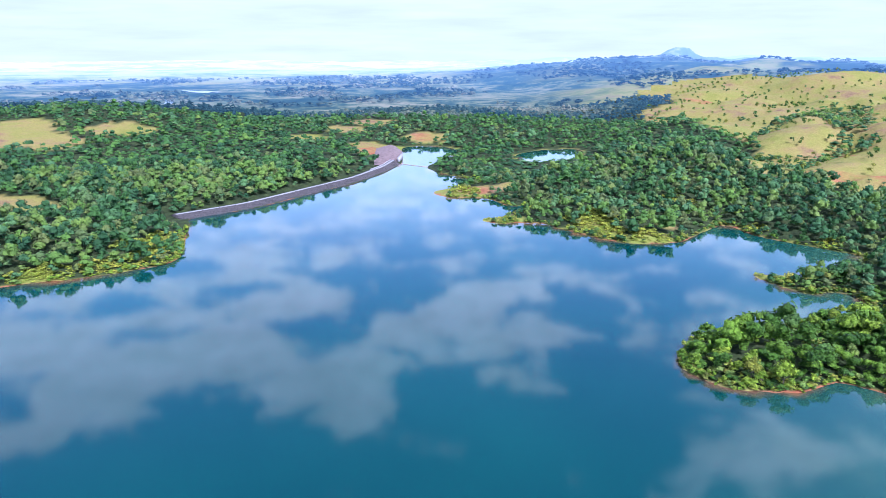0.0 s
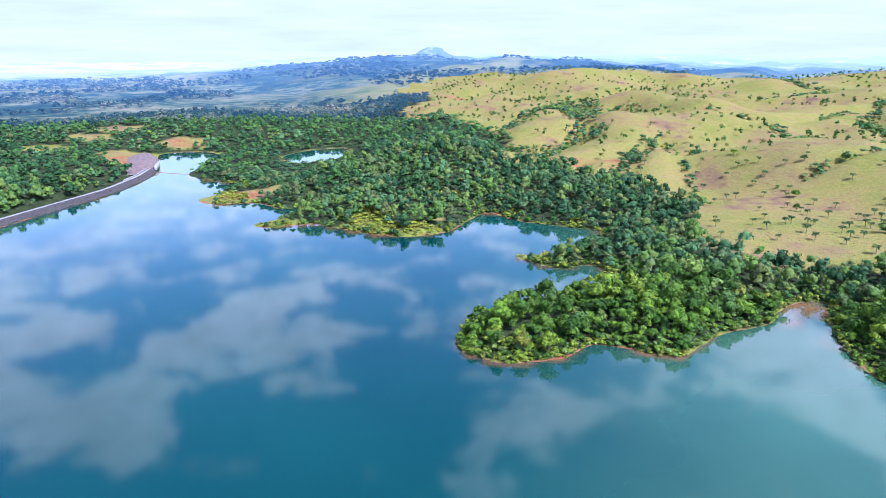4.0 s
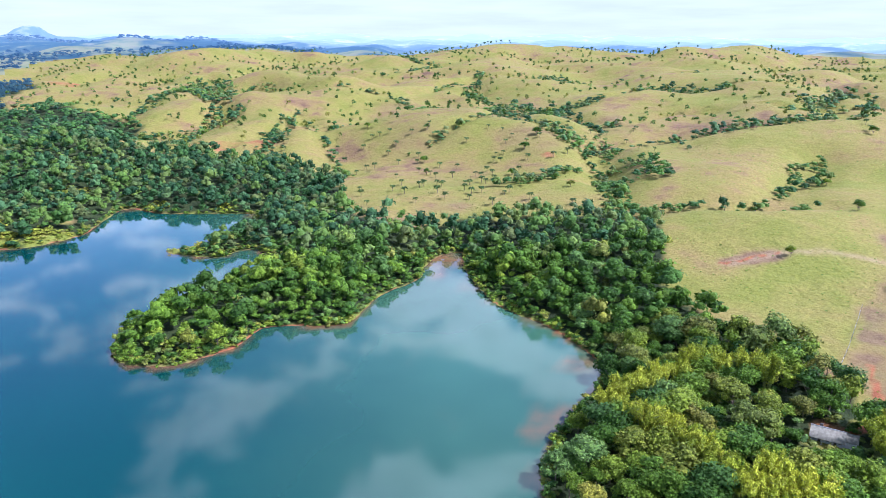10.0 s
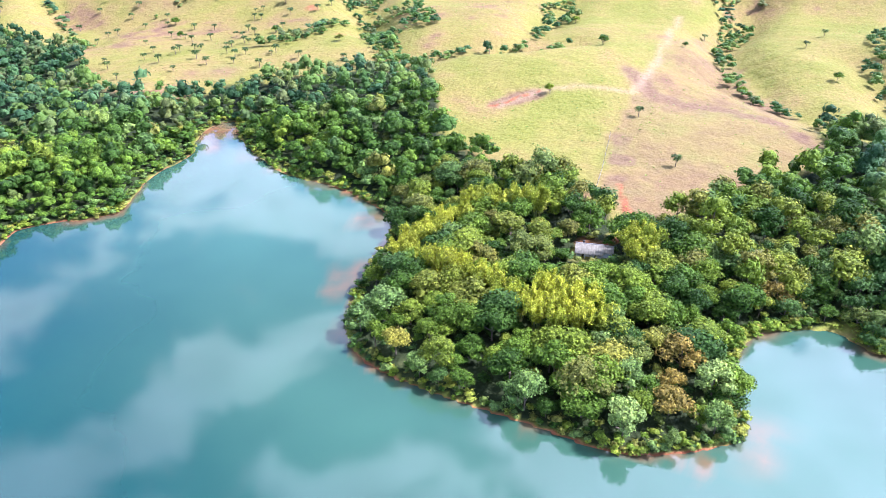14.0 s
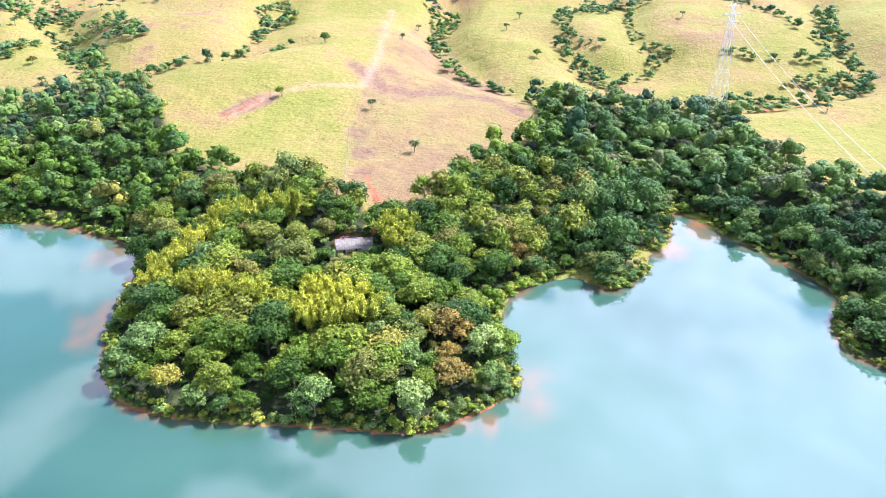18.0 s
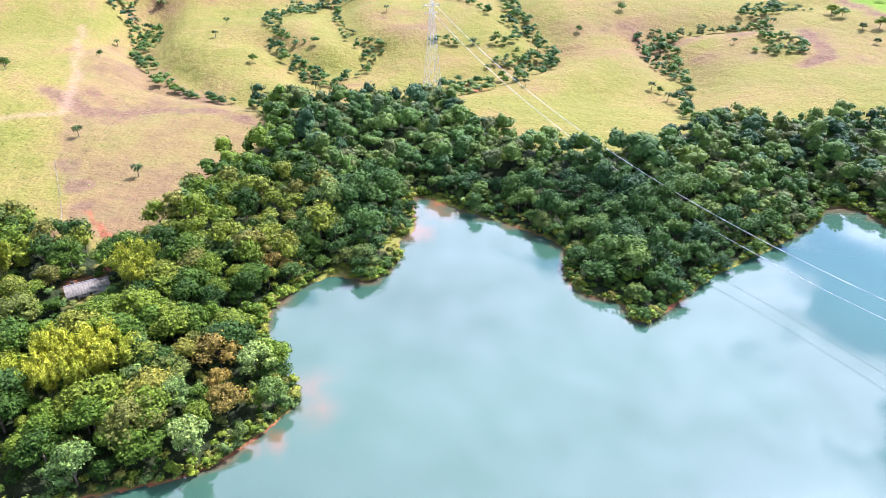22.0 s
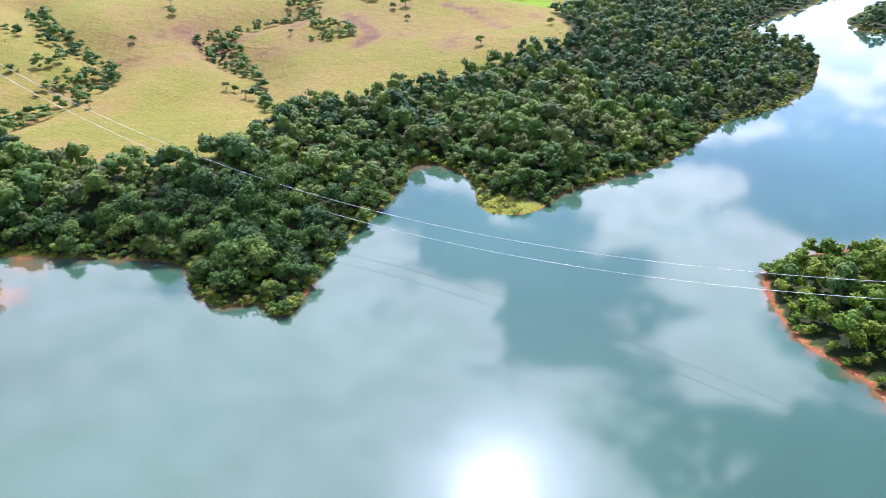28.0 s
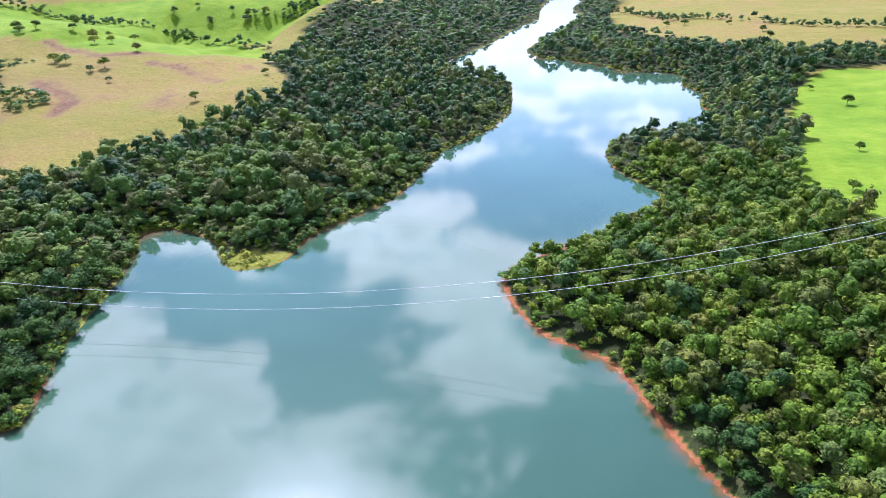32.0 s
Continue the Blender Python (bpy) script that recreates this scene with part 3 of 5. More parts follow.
# open ground inside the woods: x, y, radius
CLEARINGS = [(28, 458, 9), (40, 456, 8), (50, 455, 6), (2, 545, 15), (25, 545, 17), (48, 548, 10), (158, 336, 9), (168, 332, 6), (131, 404, 7), (112, 402, 5), (183, 434, 6),
             (183, -33, 6), (197, -54, 6), (206, -64, 5), (222, -77, 6), (119, -199, 8), (112, -203, 6), (188, 37, 6.2), (169, 40, 2.5), (202, 31, 3.5),
             (210, 28, 4.5), (-415, 700, 46), (-450, 745, 40), (-380, 690, 28), (-350, 770, 34), (-280, 450, 26), (-262, 440, 18), (-150, 800, 24),
             (-120, 880, 26), (-95, 940, 30), (-60, 740, 34), (-70, 780, 30), (-20, 855, 26), (-60, 700, 20), (98, 425, 7), (140, 428, 6), (94, 436, 10), (101, 415, 8), (123, 406, 8), (164, 478, 7), (-165, 381, 9), (-200, 331, 8), (-158, 400, 8), (17, 538, 10)]
LUSH = [[(560, -520), (551, -560), (439, -585), (402, -598), (328, -586), (274, -536), (314, -457), (352, -429), (367, -437), (404, -449), (439, -441), (520, -470)],
        [(523, -629), (455, -690), (285, -717), (307, -594), (377, -582), (560, -560)],
        [(-95, -250), (-77, -293), (-79, -330), (-94, -415), (-112, -503), (-146, -562), (-260, -545), (-260, -200), (-120, -190)]]
# silt in the water: x, y, radius
SILT = [(247, 226, 24), (226, 214, 12), (130, -13, 12), (119, -4, 5), (196, 112, 12), (160, 101, 10), (150, 99, 9), (176, -12, 9), (200, -62, 9), (214, -76, 10), (168, -212, 9),
        (17, -190, 7), (-8, -166, 6), (-24, -138, 8), (118, 30, 5), (131, 86, 7), (228, 366, 8), (212, 150, 8), (138, -118, 5), (226, 190, 8), (207, 128, 7), (219, 174, 6)]


def woodland(x, y, d):
    """Whether trees stand there, and how far inside the wood."""
    w = inside(x + 11 * (value_noise(x, y, 19, 39) - 0.5), y + 11 * (value_noise(x, y, 19, 40) - 0.5), WOODS) & (d > 0.5)
    for cx, cy, r in CLEARINGS:
        w &= np.hypot(x - cx, y - cy) > r * (0.8 + 0.4 * value_noise(x, y, 6, 31))
    w &= line_distance(x, y, DAM_LINE) > 21 - 2 * value_noise(x, y, 8, 38)
    w &= line_distance(x, y, TRACK) > 3
    return w


def in_gully(x, y):
    best = np.full(np.shape(x), 1e9)
    for g in GULLIES:
        best = np.minimum(best, line_distance(x, y, g))
    wide = 1.5 + 19 * value_noise(x, y, 45, 22) ** 2
    draws = (np.abs(draw_line(x, y)) < 0.095 * value_noise(x, y, 60, 34)) & (value_noise(x, y, 90, 35) > 0.30)
    return (best < wide) | (draws & (np.hypot(x, y) > 450))


wooded = woodland(GX, GY, GD) | (line_distance(GX, GY, DAM_LINE) < 40)
open_soil = smooth(-1.7 + 3.0 * value_noise(GX, GY, 24, 50) - GD, 0, 1.4) * (np.hypot(GX, GY) < 600)
open_soil = np.maximum(open_soil, smooth(1.2 - GD, 0, 0.9) * ((GX < 40) & (GY < -100) & (GY > -260)))
trodden = 0.55 * smooth(3.4 - np.minimum(line_distance(GX, GY, TRACK[5:]), line_distance(GX, GY, BYWAY)), 0, 2.5)
open_soil = np.maximum(open_soil, 0.75 * smooth(2.6 - line_distance(GX, GY, [(298, 112), (306, 106), (314, 103), (323, 95)]), 0, 2.4))
open_soil = np.maximum(open_soil, 0.85 * smooth(3.0 - line_distance(GX, GY, [(196, 33), (204, 30), (211, 28), (221, 32), (240, 39)]), 0, 3))
for cx, cy, r in ((25, 545, 16), (-60, 745, 40), (-22, 858, 22), (195, 38, 7), (169, 40, 3), (318, 556, 20), (340, 545, 22), (299, 567, 14), (360, 640, 22), (438, 1217, 40), (440, 300, 9), (395, 250, 8), (350, -150, 9), (352, -100, 8)):
    open_soil = np.maximum(open_soil, 0.55 * smooth(1.3 - np.hypot(GX - cx, GY - cy) / r, 0, 0.8))
lush = np.zeros(len(GX))
for poly in LUSH:
    lush = np.maximum(lush, inside(GX, GY, poly).astype(float))
lush = np.maximum(lush, 0.35 * (GD < 10) * (GD > 0))
lush = np.maximum(lush, 0.04 * inside(GX, GY, [(233, 67), (236, 56), (249, 48.5), (291, 54.5), (340, 57), (330, 84), (300, 108), (297, 137), (256, 108)]))
DRY = [(209, 27), (233, 44), (249, 46), (291, 52), (342, 54), (446, 55), (520, 40), (470, 15), (412, 2), (354, -28), (318, -28), (256, -7)]
parched = inside(GX, GY, DRY) * (0.55 + 0.5 * value_noise(GX, GY, 26, 52))
for s in SCARS:
    parched = np.maximum(parched, 1.8 * smooth(9 - line_distance(GX, GY, s), 0, 7) * (0.5 + 0.7 * value_noise(GX, GY, 13, 53)))
for cx, cy, r in ((470, 330, 40), (520, 420, 50), (430, 420, 35), (600, 330, 60), (380, 380, 26), (350, 330, 24), (300, 270, 20), (560, 560, 60), (440, -330, 45), (330, -320, 90), (390, -290, 80), (332, -355, 30), (303, -330, 34), (334, -411, 18), (300, -340, 40), (250, -350, 30), (460, -150, 35)):
    parched = np.maximum(parched, 1.1 * smooth(1.2 - np.hypot(GX - cx, GY - cy) / r, 0, 0.9) * value_noise(GX, GY, 18, 54))
parched = np.clip(parched, 0, 1.4)
patch = value_noise(GX, GY, 150, 62) + 0.5 * value_noise(GX, GY, 55, 63)
far_field = smooth(patch, 0.74, 0.98) * smooth(bearing(GX, GY), 4, 14) * (1 - smooth(np.hypot(GX, GY), 2000, 2700))
far_field = np.maximum(far_field, smooth(patch, 0.62, 0.86) * smooth(np.hypot(GX, GY), 1900, 2300) * (1 - smooth(bearing(GX, GY), -4, 6)))
beyond = np.hypot(GX, GY) - 1660
far_field = np.maximum(far_field, (1 - smooth(beyond, 120, 620)) * smooth(bearing(GX, GY), 8, 15) * smooth(patch, 0.30, 0.62))
away = far_country(GX[GF].mean(1), GY[GF].mean(1))
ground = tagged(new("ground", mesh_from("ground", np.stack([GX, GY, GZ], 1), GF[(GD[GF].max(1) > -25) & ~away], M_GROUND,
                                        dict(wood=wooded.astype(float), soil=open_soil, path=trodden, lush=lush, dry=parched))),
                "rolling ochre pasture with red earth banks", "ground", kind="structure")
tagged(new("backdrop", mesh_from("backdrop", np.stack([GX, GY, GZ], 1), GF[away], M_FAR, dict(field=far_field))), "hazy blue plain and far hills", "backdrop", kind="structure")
shallow = 0.9 * smooth(GD, -2.4, 0.6) * smooth(value_noise(GX, GY, 28, 51), 0.3, 0.75)
bank = (GX < 40) & (GY < -100) & (GY > -260)
shallow = np.where(bank, 1.0 * smooth(GD, -2.0, -0.1), shallow)
for cx, cy, r in SILT:
    swirl = r * 0.8 * (value_noise(GX, GY, r * 0.55, 55) - 0.5)
    shallow = np.maximum(shallow, (0.8 if r > 20 else 0.52) * smooth(1.0 - np.hypot(GX - cx + swirl, GY - cy - swirl) / r, 0, 0.9))
every = np.arange(len(RADII)).reshape(-1, 1) * len(TURNS) + np.arange(len(TURNS))
wf = GF.reshape(len(RADII) - 1, len(TURNS), 4)[::2].copy()
wf[:, :, 1], wf[:, :, 2] = every[2::2][:len(wf)], np.roll(every[2::2][:len(wf)], -1, 1)
wf = wf.reshape(-1, 4)
tagged(new("water", mesh_from("water", np.stack([GX, GY, GX * 0], 1), wf[GD[wf].min(1) < 4], M_WATER, dict(shallow=np.clip(shallow, 0, 1)))),
       "calm teal lake water with reddish shallows", "water", kind="structure")


def ground_at(x, y):
    x, y = np.atleast_1d(np.asarray(x, float)), np.atleast_1d(np.asarray(y, float))
    return height(x, y, shore_distance(x, y))


# ---- trees ---------------------------------------------------------------------
def part(name, me, parent, label=""):
    ob = new(name, me)
    ob.parent = parent
    if label:
        tagged(ob, label)
    return ob


def tube(a, b, ra, rb, sides=6):
    """A tapered limb between two places: places and four-sided faces."""
    a, b = np.array(a, float), np.array(b, float)
    n = (b - a) / np.linalg.norm(b - a)
    u = np.cross(n, [0.31, 0.17, 0.93] if abs(n[2]) < 0.9 else [1.0, 0, 0])
    u /= np.linalg.norm(u)
    v = np.cross(n, u)
    t = np.arange(sides) * 2 * np.pi / sides
    ring = np.cos(t)[:, None] * u + np.sin(t)[:, None] * v
    k = np.arange(sides)
    return np.vstack([a + ring * ra, b + ring * rb]), np.stack([k, (k + 1) % sides, (k + 1) % sides + sides, k + sides], 1)


def join(pieces):
    verts, faces, n = [], [], 0
    for v, f in pieces:
        verts.append(v)
        faces.append(f + n)
        n += len(v)
    return np.vstack(verts), np.vstack(faces)


def leaf_cards(rng, centres, normals, size, slim=1.0, loose=0.30):
    """One ragged leaf clump at each centre."""
    n = len(centres)
    normals = normals + rng.normal(0, loose, (n, 3))
    normals /= np.linalg.norm(normals, axis=1)[:, None] + 1e-9
    u = np.cross(normals, rng.normal(0, 1, (n, 3)))
    u /= np.linalg.norm(u, axis=1)[:, None] + 1e-9
    v = np.cross(normals, u)
    s = size * rng.uniform(0.6, 1.35, (n, 1))
    lean = np.array([1, 1, 0.55])
    u, v, normals = u * lean, v * lean, normals * lean
    tri = np.stack([centres + u * s * 1.1 + normals * s * 0.2, centres - u * s * 0.6 + v * s * slim, centres - u * s * 0.6 - v * s * slim - normals * s * 0.15], 1)
    return tri.reshape(-1, 3), np.arange(3 * n).reshape(-1, 3)


def lump(rng, mid, r, sides, rise):
    """An uneven dome of dense foliage: places and faces."""
    t = np.arange(sides) * 2 * np.pi / sides + rng.uniform(0, 1)
    rings = []
    for lift, wide in ((-0.30, 0.96), (0.50, 0.82)):
        q = wide * rng.uniform(0.84, 1.14, sides)
        rings.append(np.stack([np.cos(t) * q, np.sin(t) * q, (lift + rng.normal(0, 0.07, sides)) * rise], 1))
    v = np.vstack(rings + [[[rng.normal(0, 0.1), rng.normal(0, 0.1), rise]]]) * r + mid
    k = np.arange(sides)
    n = (k + 1) % sides
    f = [np.stack([k, n, n + sides], 1), np.stack([k, n + sides, k + sides], 1), np.stack([k + sides, n + sides, np.full(sides, 2 * sides)], 1)]
    return v, np.vstack(f)


def crown_shape(rng, cards, size, base=0.35, lobes=9, spread=0.62, top=1.0, sides=0):
    """A crown of lobes covered with leaf clumps, one wide and one tall: places and faces."""
    pieces, mids = [], []
    for k in range(lobes):
        a, q = rng.uniform(0, 2 * np.pi), math.sqrt(rng.uniform(0.02, 1)) * spread
        if k == 0:
            q = 0.1
        lift = base + (top - base) * (0.78 - 0.52 * (q / spread) ** 2 + rng.uniform(-0.10, 0.08))
        r = rng.uniform(0.26, 0.46) * (9 / lobes) ** 0.25
        mids.append((np.array([q * math.cos(a), q * math.sin(a), lift]), r))
    total = sum(r * r for _, r in mids)
    rise = 0.46
    for m, r in mids:
        n = max(4, int(cards * r * r / total))
        w = rng.normal(0, 1, (n, 3))
        w[:, 2] = np.abs(w[:, 2]) * 0.9 - 0.30
        w /= np.linalg.norm(w, axis=1)[:, None]
        flat = np.array([1, 1, rise])
        pieces.append(leaf_cards(rng, m + w * flat * r * rng.uniform(0.70, 1.25, (n, 1)), w / flat, size, 0.8, 0.5))
        if sides:
            pieces.append(lump(rng, m, r * (0.60 if sides > 6 else 0.86), sides, rise))
    return join(pieces)


def trunk_shape(rng, base, lobes=4, thick=0.045):
    pieces = [tube((0, 0, -0.12), (0.02, 0.01, base), thick, thick * 0.7), tube((0.02, 0.01, base), (0.0, 0.03, 0.8), thick * 0.7, thick * 0.3)]
    for k in range(lobes):
        a = k * 2 * np.pi / lobes + rng.uniform(-0.4, 0.4)
        q = rng.uniform(0.3, 0.5)
        pieces.append(tube((0.02, 0.01, base * rng.uniform(0.7, 1.0)), (q * math.cos(a), q * math.sin(a), base + rng.uniform(0.15, 0.35)), thick * 0.5, thick * 0.2, 5))
    return join(pieces)


M_BARK = plain_material("grey_brown_bark", (0.16, 0.12, 0.085), 0.9, 0.5)
rng = np.random.default_rng(7)
KINDS = []   # near tree shapes: crown, trunk
for k in range(10):
    base = rng.uniform(0.28, 0.42)
    crown = mesh_from("crown", *crown_shape(rng, 1450, 0.066, base, int(rng.integers(11, 17)), rng.uniform(0.60, 0.72), rng.uniform(0.92, 1.08), 7), M_LEAF)
    trunk = mesh_from("trunk", *trunk_shape(rng, base), M_BARK)
    KINDS.append((crown, trunk))
MID = [crown_shape(rng, 560, 0.086, rng.uniform(0.18, 0.34), int(rng.integers(8, 12)), rng.uniform(0.56, 0.70), 1.0, 7) for k in range(10)]
HALF = [crown_shape(rng, 136, 0.122, rng.uniform(0.15, 0.3), 6, rng.uniform(0.50, 0.66), 1.0, 6) for k in range(8)]
LOW = [crown_shape(rng, 42, 0.175, rng.uniform(0.12, 0.3), 4, rng.uniform(0.42, 0.56), 1.0, 5) for k in range(8)]
BUSH = [crown_shape(rng, 30, 0.21, 0.1, 3, 0.42, 1.0, 5) for k in range(6)]
TINY = [crown_shape(rng, 12, 0.27, 0.1, 3, 0.42, 1.0, 5) for k in range(6)]
LIMB = trunk_shape(np.random.default_rng(3), 0.35, 3)


def scatter(x0, x1, y0, y1, step, seed):
    """Places on a jittered grid."""
    r = np.random.default_rng(seed)
    x, y = np.meshgrid(np.arange(x0, x1, step), np.arange(y0, y1, step))
    x, y = x.ravel() + r.uniform(-0.45, 0.45, x.size) * step, y.ravel() + r.uniform(-0.45, 0.45, y.size) * step
    return x, y


def planted(shapes, x, y, z, radius, tall, turn, tint, pick, slope=1.0):
    """One mesh's places, faces and tints for many trees."""
    verts, faces, tints, n = [], [], [], 0
    for k, (v, f) in enumerate(shapes):
        s = np.flatnonzero(pick == k)
        if not len(s):
            continue
        c, w = np.cos(turn[s])[:, None], np.sin(turn[s])[:, None]
        vx = (v[:, 0] * c - v[:, 1] * w) * radius[s][:, None] + x[s][:, None]
        vy = (v[:, 0] * w + v[:, 1] * c) * radius[s][:, None] + y[s][:, None]
        vz = v[:, 2] * tall[s][:, None] + z[s][:, None]
        verts.append(np.stack([vx, vy, vz], -1).reshape(-1, 3))
        faces.append((f[None] + (np.arange(len(s)) * len(v))[:, None, None] + n).reshape(-1, f.shape[1]))
        tints.append(np.repeat(tint[s], len(v)))
        n += len(s) * len(v)
    return np.vstack(verts), np.vstack(faces), np.concatenate(tints)


def grow(name, label, shapes, x, y, seed, rad=(3.0, 6.6), ratio=(1.5, 2.1), mat=None, shift=0.0):
    """A wood of joined trees."""
    r = np.random.default_rng(seed)
    n = len(x)
    d = shore_distance(x, y)
    radius = (rad[0] + (rad[1] - rad[0]) * 1.25 * r.uniform(0, 1, n) ** 1.6) * (0.62 + 0.38 * smooth(d, 0, 14))
    tall = np.minimum(radius * r.uniform(*ratio, n), 12.5) * r.uniform(0.72, 1.25, n) * (0.75 + 0.25 * smooth(d, 0, 10))
    tall = np.where(inside(x, y, LOW_TONGUE), np.minimum(tall, np.where(x < 58, 5.5, 2.6)), tall)
    tint = (shift + 0.55 * value_noise(x, y, 34, seed) + 0.55 * r.uniform(0, 1, n)) % 1.0
    z = height(x, y, d) - 0.3
    v, f, t = planted(shapes, x, y, z, radius, tall, r.uniform(0, 6.28, n), tint, r.integers(0, len(shapes), n))
    return tagged(new(name, mesh_from(name, v, f, mat or M_LEAF, dict(tint=t))), label, "woodland", kind="stuff"), (x, y, z, radius, tall)


def limbs(name, label, trees):
    """The trunks of a joined wood."""
    x, y, z, radius, tall = trees
    n = len(x)
    v, f, _ = planted([LIMB], x, y, z, radius, tall * 0.85, np.arange(n) * 2.4, np.zeros(n), np.zeros(n, int))
    tagged(new(name, mesh_from(name, v, f, M_BARK)), label, "trunks", kind="stuff")


def tree_at(crown, trunk, x, y, radius, tall, turn, label, group):
    thing = tagged(new("tree"), label, "tree", group)
    part("trunk", trunk, thing)
    part("crown", crown, thing)
    thing.matrix_basis = pose(x, y, float(ground_at(x, y)[0]) - 0.2, 0, 0, turn) @ Matrix.Diagonal((radius, radius, tall, 1))
    return thing


# woods near the water, all but the peninsula with the house, whose trees are single
PENINSULA = [(112, -20), (150, -14), (176, -16), (205, 14), (205, 60), (235, 100), (196, 116), (130, 96), (112, 60)]
x, y = scatter(60, 350, -330, 480, 5.4, 11)
r = np.hypot(x, y)
ok = woodland(x, y, shore_distance(x, y)) & ~inside(x, y, PENINSULA) & (r < 330)
close = ok & (r < 245)
# south of here the leaves take the copy with shade painted in
backlit_side = y < -40
for some, shapes, mat, seed in ((close & ~backlit_side, MID, M_LEAF, 21), (close & backlit_side, MID, M_SHADY, 20), (ok & ~close & ~backlit_side, HALF, M_LEAF, 29), (ok & ~close & backlit_side, HALF, M_SHADY, 19)):
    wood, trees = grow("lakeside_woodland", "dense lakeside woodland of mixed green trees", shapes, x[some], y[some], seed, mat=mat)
    if shapes is MID:
        limbs("lakeside_trunks", "grey brown trunks of the lakeside woodland", trees)
x, y = scatter(-130, 60, -340, -95, 4.0, 12)
ok = woodland(x, y, shore_distance(x, y)) & (np.hypot(x, y) < 345)
bank_wood, bank_trees = grow("bank_woodland", "low bright green thicket above an orange bank", HALF, x[ok], y[ok], 22, (2.7, 5.4), (1.6, 2.2), M_THICKET, 0.2)
# the skirt of bushes between the trees and the water
x, y = scatter(60, 350, -330, 480, 3.6, 57)
d = shore_distance(x, y)
ok = (d < 13) & woodland(x, y, d) & ~inside(x, y, PENINSULA) & (np.hypot(x, y) < 400)
grow("lakeside_bushes", "dense green bushes under the lakeside trees", BUSH, x[ok], y[ok], 58, (2.0, 3.8), (1.0, 1.6), shift=0.2)
# shrubs that hang over the waterline
along = outline(LAKE, 40)
along = along[(np.hypot(*along.T) < 620)]
step = np.random.default_rng(5)
along = along[step.random(len(along)) < 0.8]
x, y = along[:, 0] + step.normal(0, 1.8, len(along)), along[:, 1] + step.normal(0, 1.8, len(along))
d = shore_distance(x, y)
ok = (d > -0.4) & (d < 4) & woodland(x, y, d + 1.0) & ~((x < 40) & (y < -100) & (y > -260) & (d < 2))
shore_shrubs, _ = grow("shore_shrubs", "low green shrubs leaning over the waterline", BUSH, x[ok], y[ok], 26, (1.9, 3.6), (1.2, 1.9), shift=0.25)
# yellow-green reeds and grass along low spits
REEDS = [(94, 436, 16), (101, 415, 14), (123, 406, 14), (164, 478, 12), (190, 427, 10), (38, 454, 12), (17, 538, 14), (164, 333, 10), (103, 447, 12), (223, 393, 9), (-200, 331, 14), (-169, 345, 14),
         (-149, 367, 14), (-159, 403, 12), (-165, 381, 16), (183, -33, 8), (180, -42, 6), (200, -58, 7), (222, -77, 8), (186, -22, 6), (119, -197, 7), (168, -10, 6), (110, 212, 10), (100, 216, 9)]
x, y = scatter(-230, 260, -230, 560, 2.3, 91)
d = shore_distance(x, y)
low_reed = np.zeros(len(x), bool)
for cx, cy, cr in REEDS:
    low_reed |= np.hypot(x - cx, y - cy) < cr * (0.7 + 0.6 * value_noise(x, y, 5, 92))
ok = low_reed & (d > 0.2) & (np.random.default_rng(93).random(len(x)) < 0.75)
M_REED = leaf_material("yellow_green_reeds", [(0.0, (0.24, 0.27, 0.03)), (0.5, (0.34, 0.31, 0.04)), (1.0, (0.20, 0.26, 0.03))])
TUFTS = [crown_shape(np.random.default_rng(95 + k), 30, 0.30, 0.05, 3, 0.5) for k in range(4)]
grow("reed_fringe", "yellow-green reeds and bushes along low spits", TUFTS, x[ok], y[ok], 94, (1.5, 3.0), (0.7, 1.2), M_REED)
# woods farther out
x, y = scatter(-420, 360, -640, 760, 6.2, 13)
r = np.hypot(x, y)
seen = (bearing(x, y) > -40) | (bearing(x, y) < -155)
ok = woodland(x, y, shore_distance(x, y)) & (r >= 330) & (r < 640) & seen & ~((x < 60) & (x > -130) & (y < -95) & (r < 345))
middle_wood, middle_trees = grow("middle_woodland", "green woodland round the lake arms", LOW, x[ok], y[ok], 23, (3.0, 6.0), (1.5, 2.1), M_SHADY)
x, y = scatter(-1250, 420, -1200, 1700, 9.8, 14)
r = np.hypot(x, y)
seen = (bearing(x, y) > -40) | (bearing(x, y) < -160)
ok = woodland(x, y, shore_distance(x, y)) & (r >= 640) & (r < 1690) & seen & ~far_country(x, y)
far_wood, far_trees = grow("far_woodland", "far woodland with a haze-blue tint", TINY, x[ok & (r < 1000)], y[ok & (r < 1000)], 24, (4.0, 7.0), (1.0, 1.5), M_SHADY)
# the outermost trees share the backdrop's painted haze glow
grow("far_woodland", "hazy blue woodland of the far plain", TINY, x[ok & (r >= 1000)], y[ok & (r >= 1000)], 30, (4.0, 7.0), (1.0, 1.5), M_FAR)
# tree belts on the far slopes, glowing with the backdrop's painted haze
x, y = scatter(-1500, 1500, 900, 2700, 21, 71)
r = np.hypot(x, y)
ok = far_country(x, y) & (r < 2600) & (np.abs(bearing(x, y) - 2) < 36) & (value_noise(x, y, 170, 72) + 0.4 * value_noise(x, y, 60, 73) > 0.79)
slope_wood, _ = grow("slope_woodland", "haze-tinted tree belts on far slopes", [crown_shape(np.random.default_rng(80 + k), 22, 0.42, 0.1, 3, 0.4) for k in range(4)], x[ok], y[ok], 28, (6.0, 11.0), (0.6, 0.9), M_FAR)
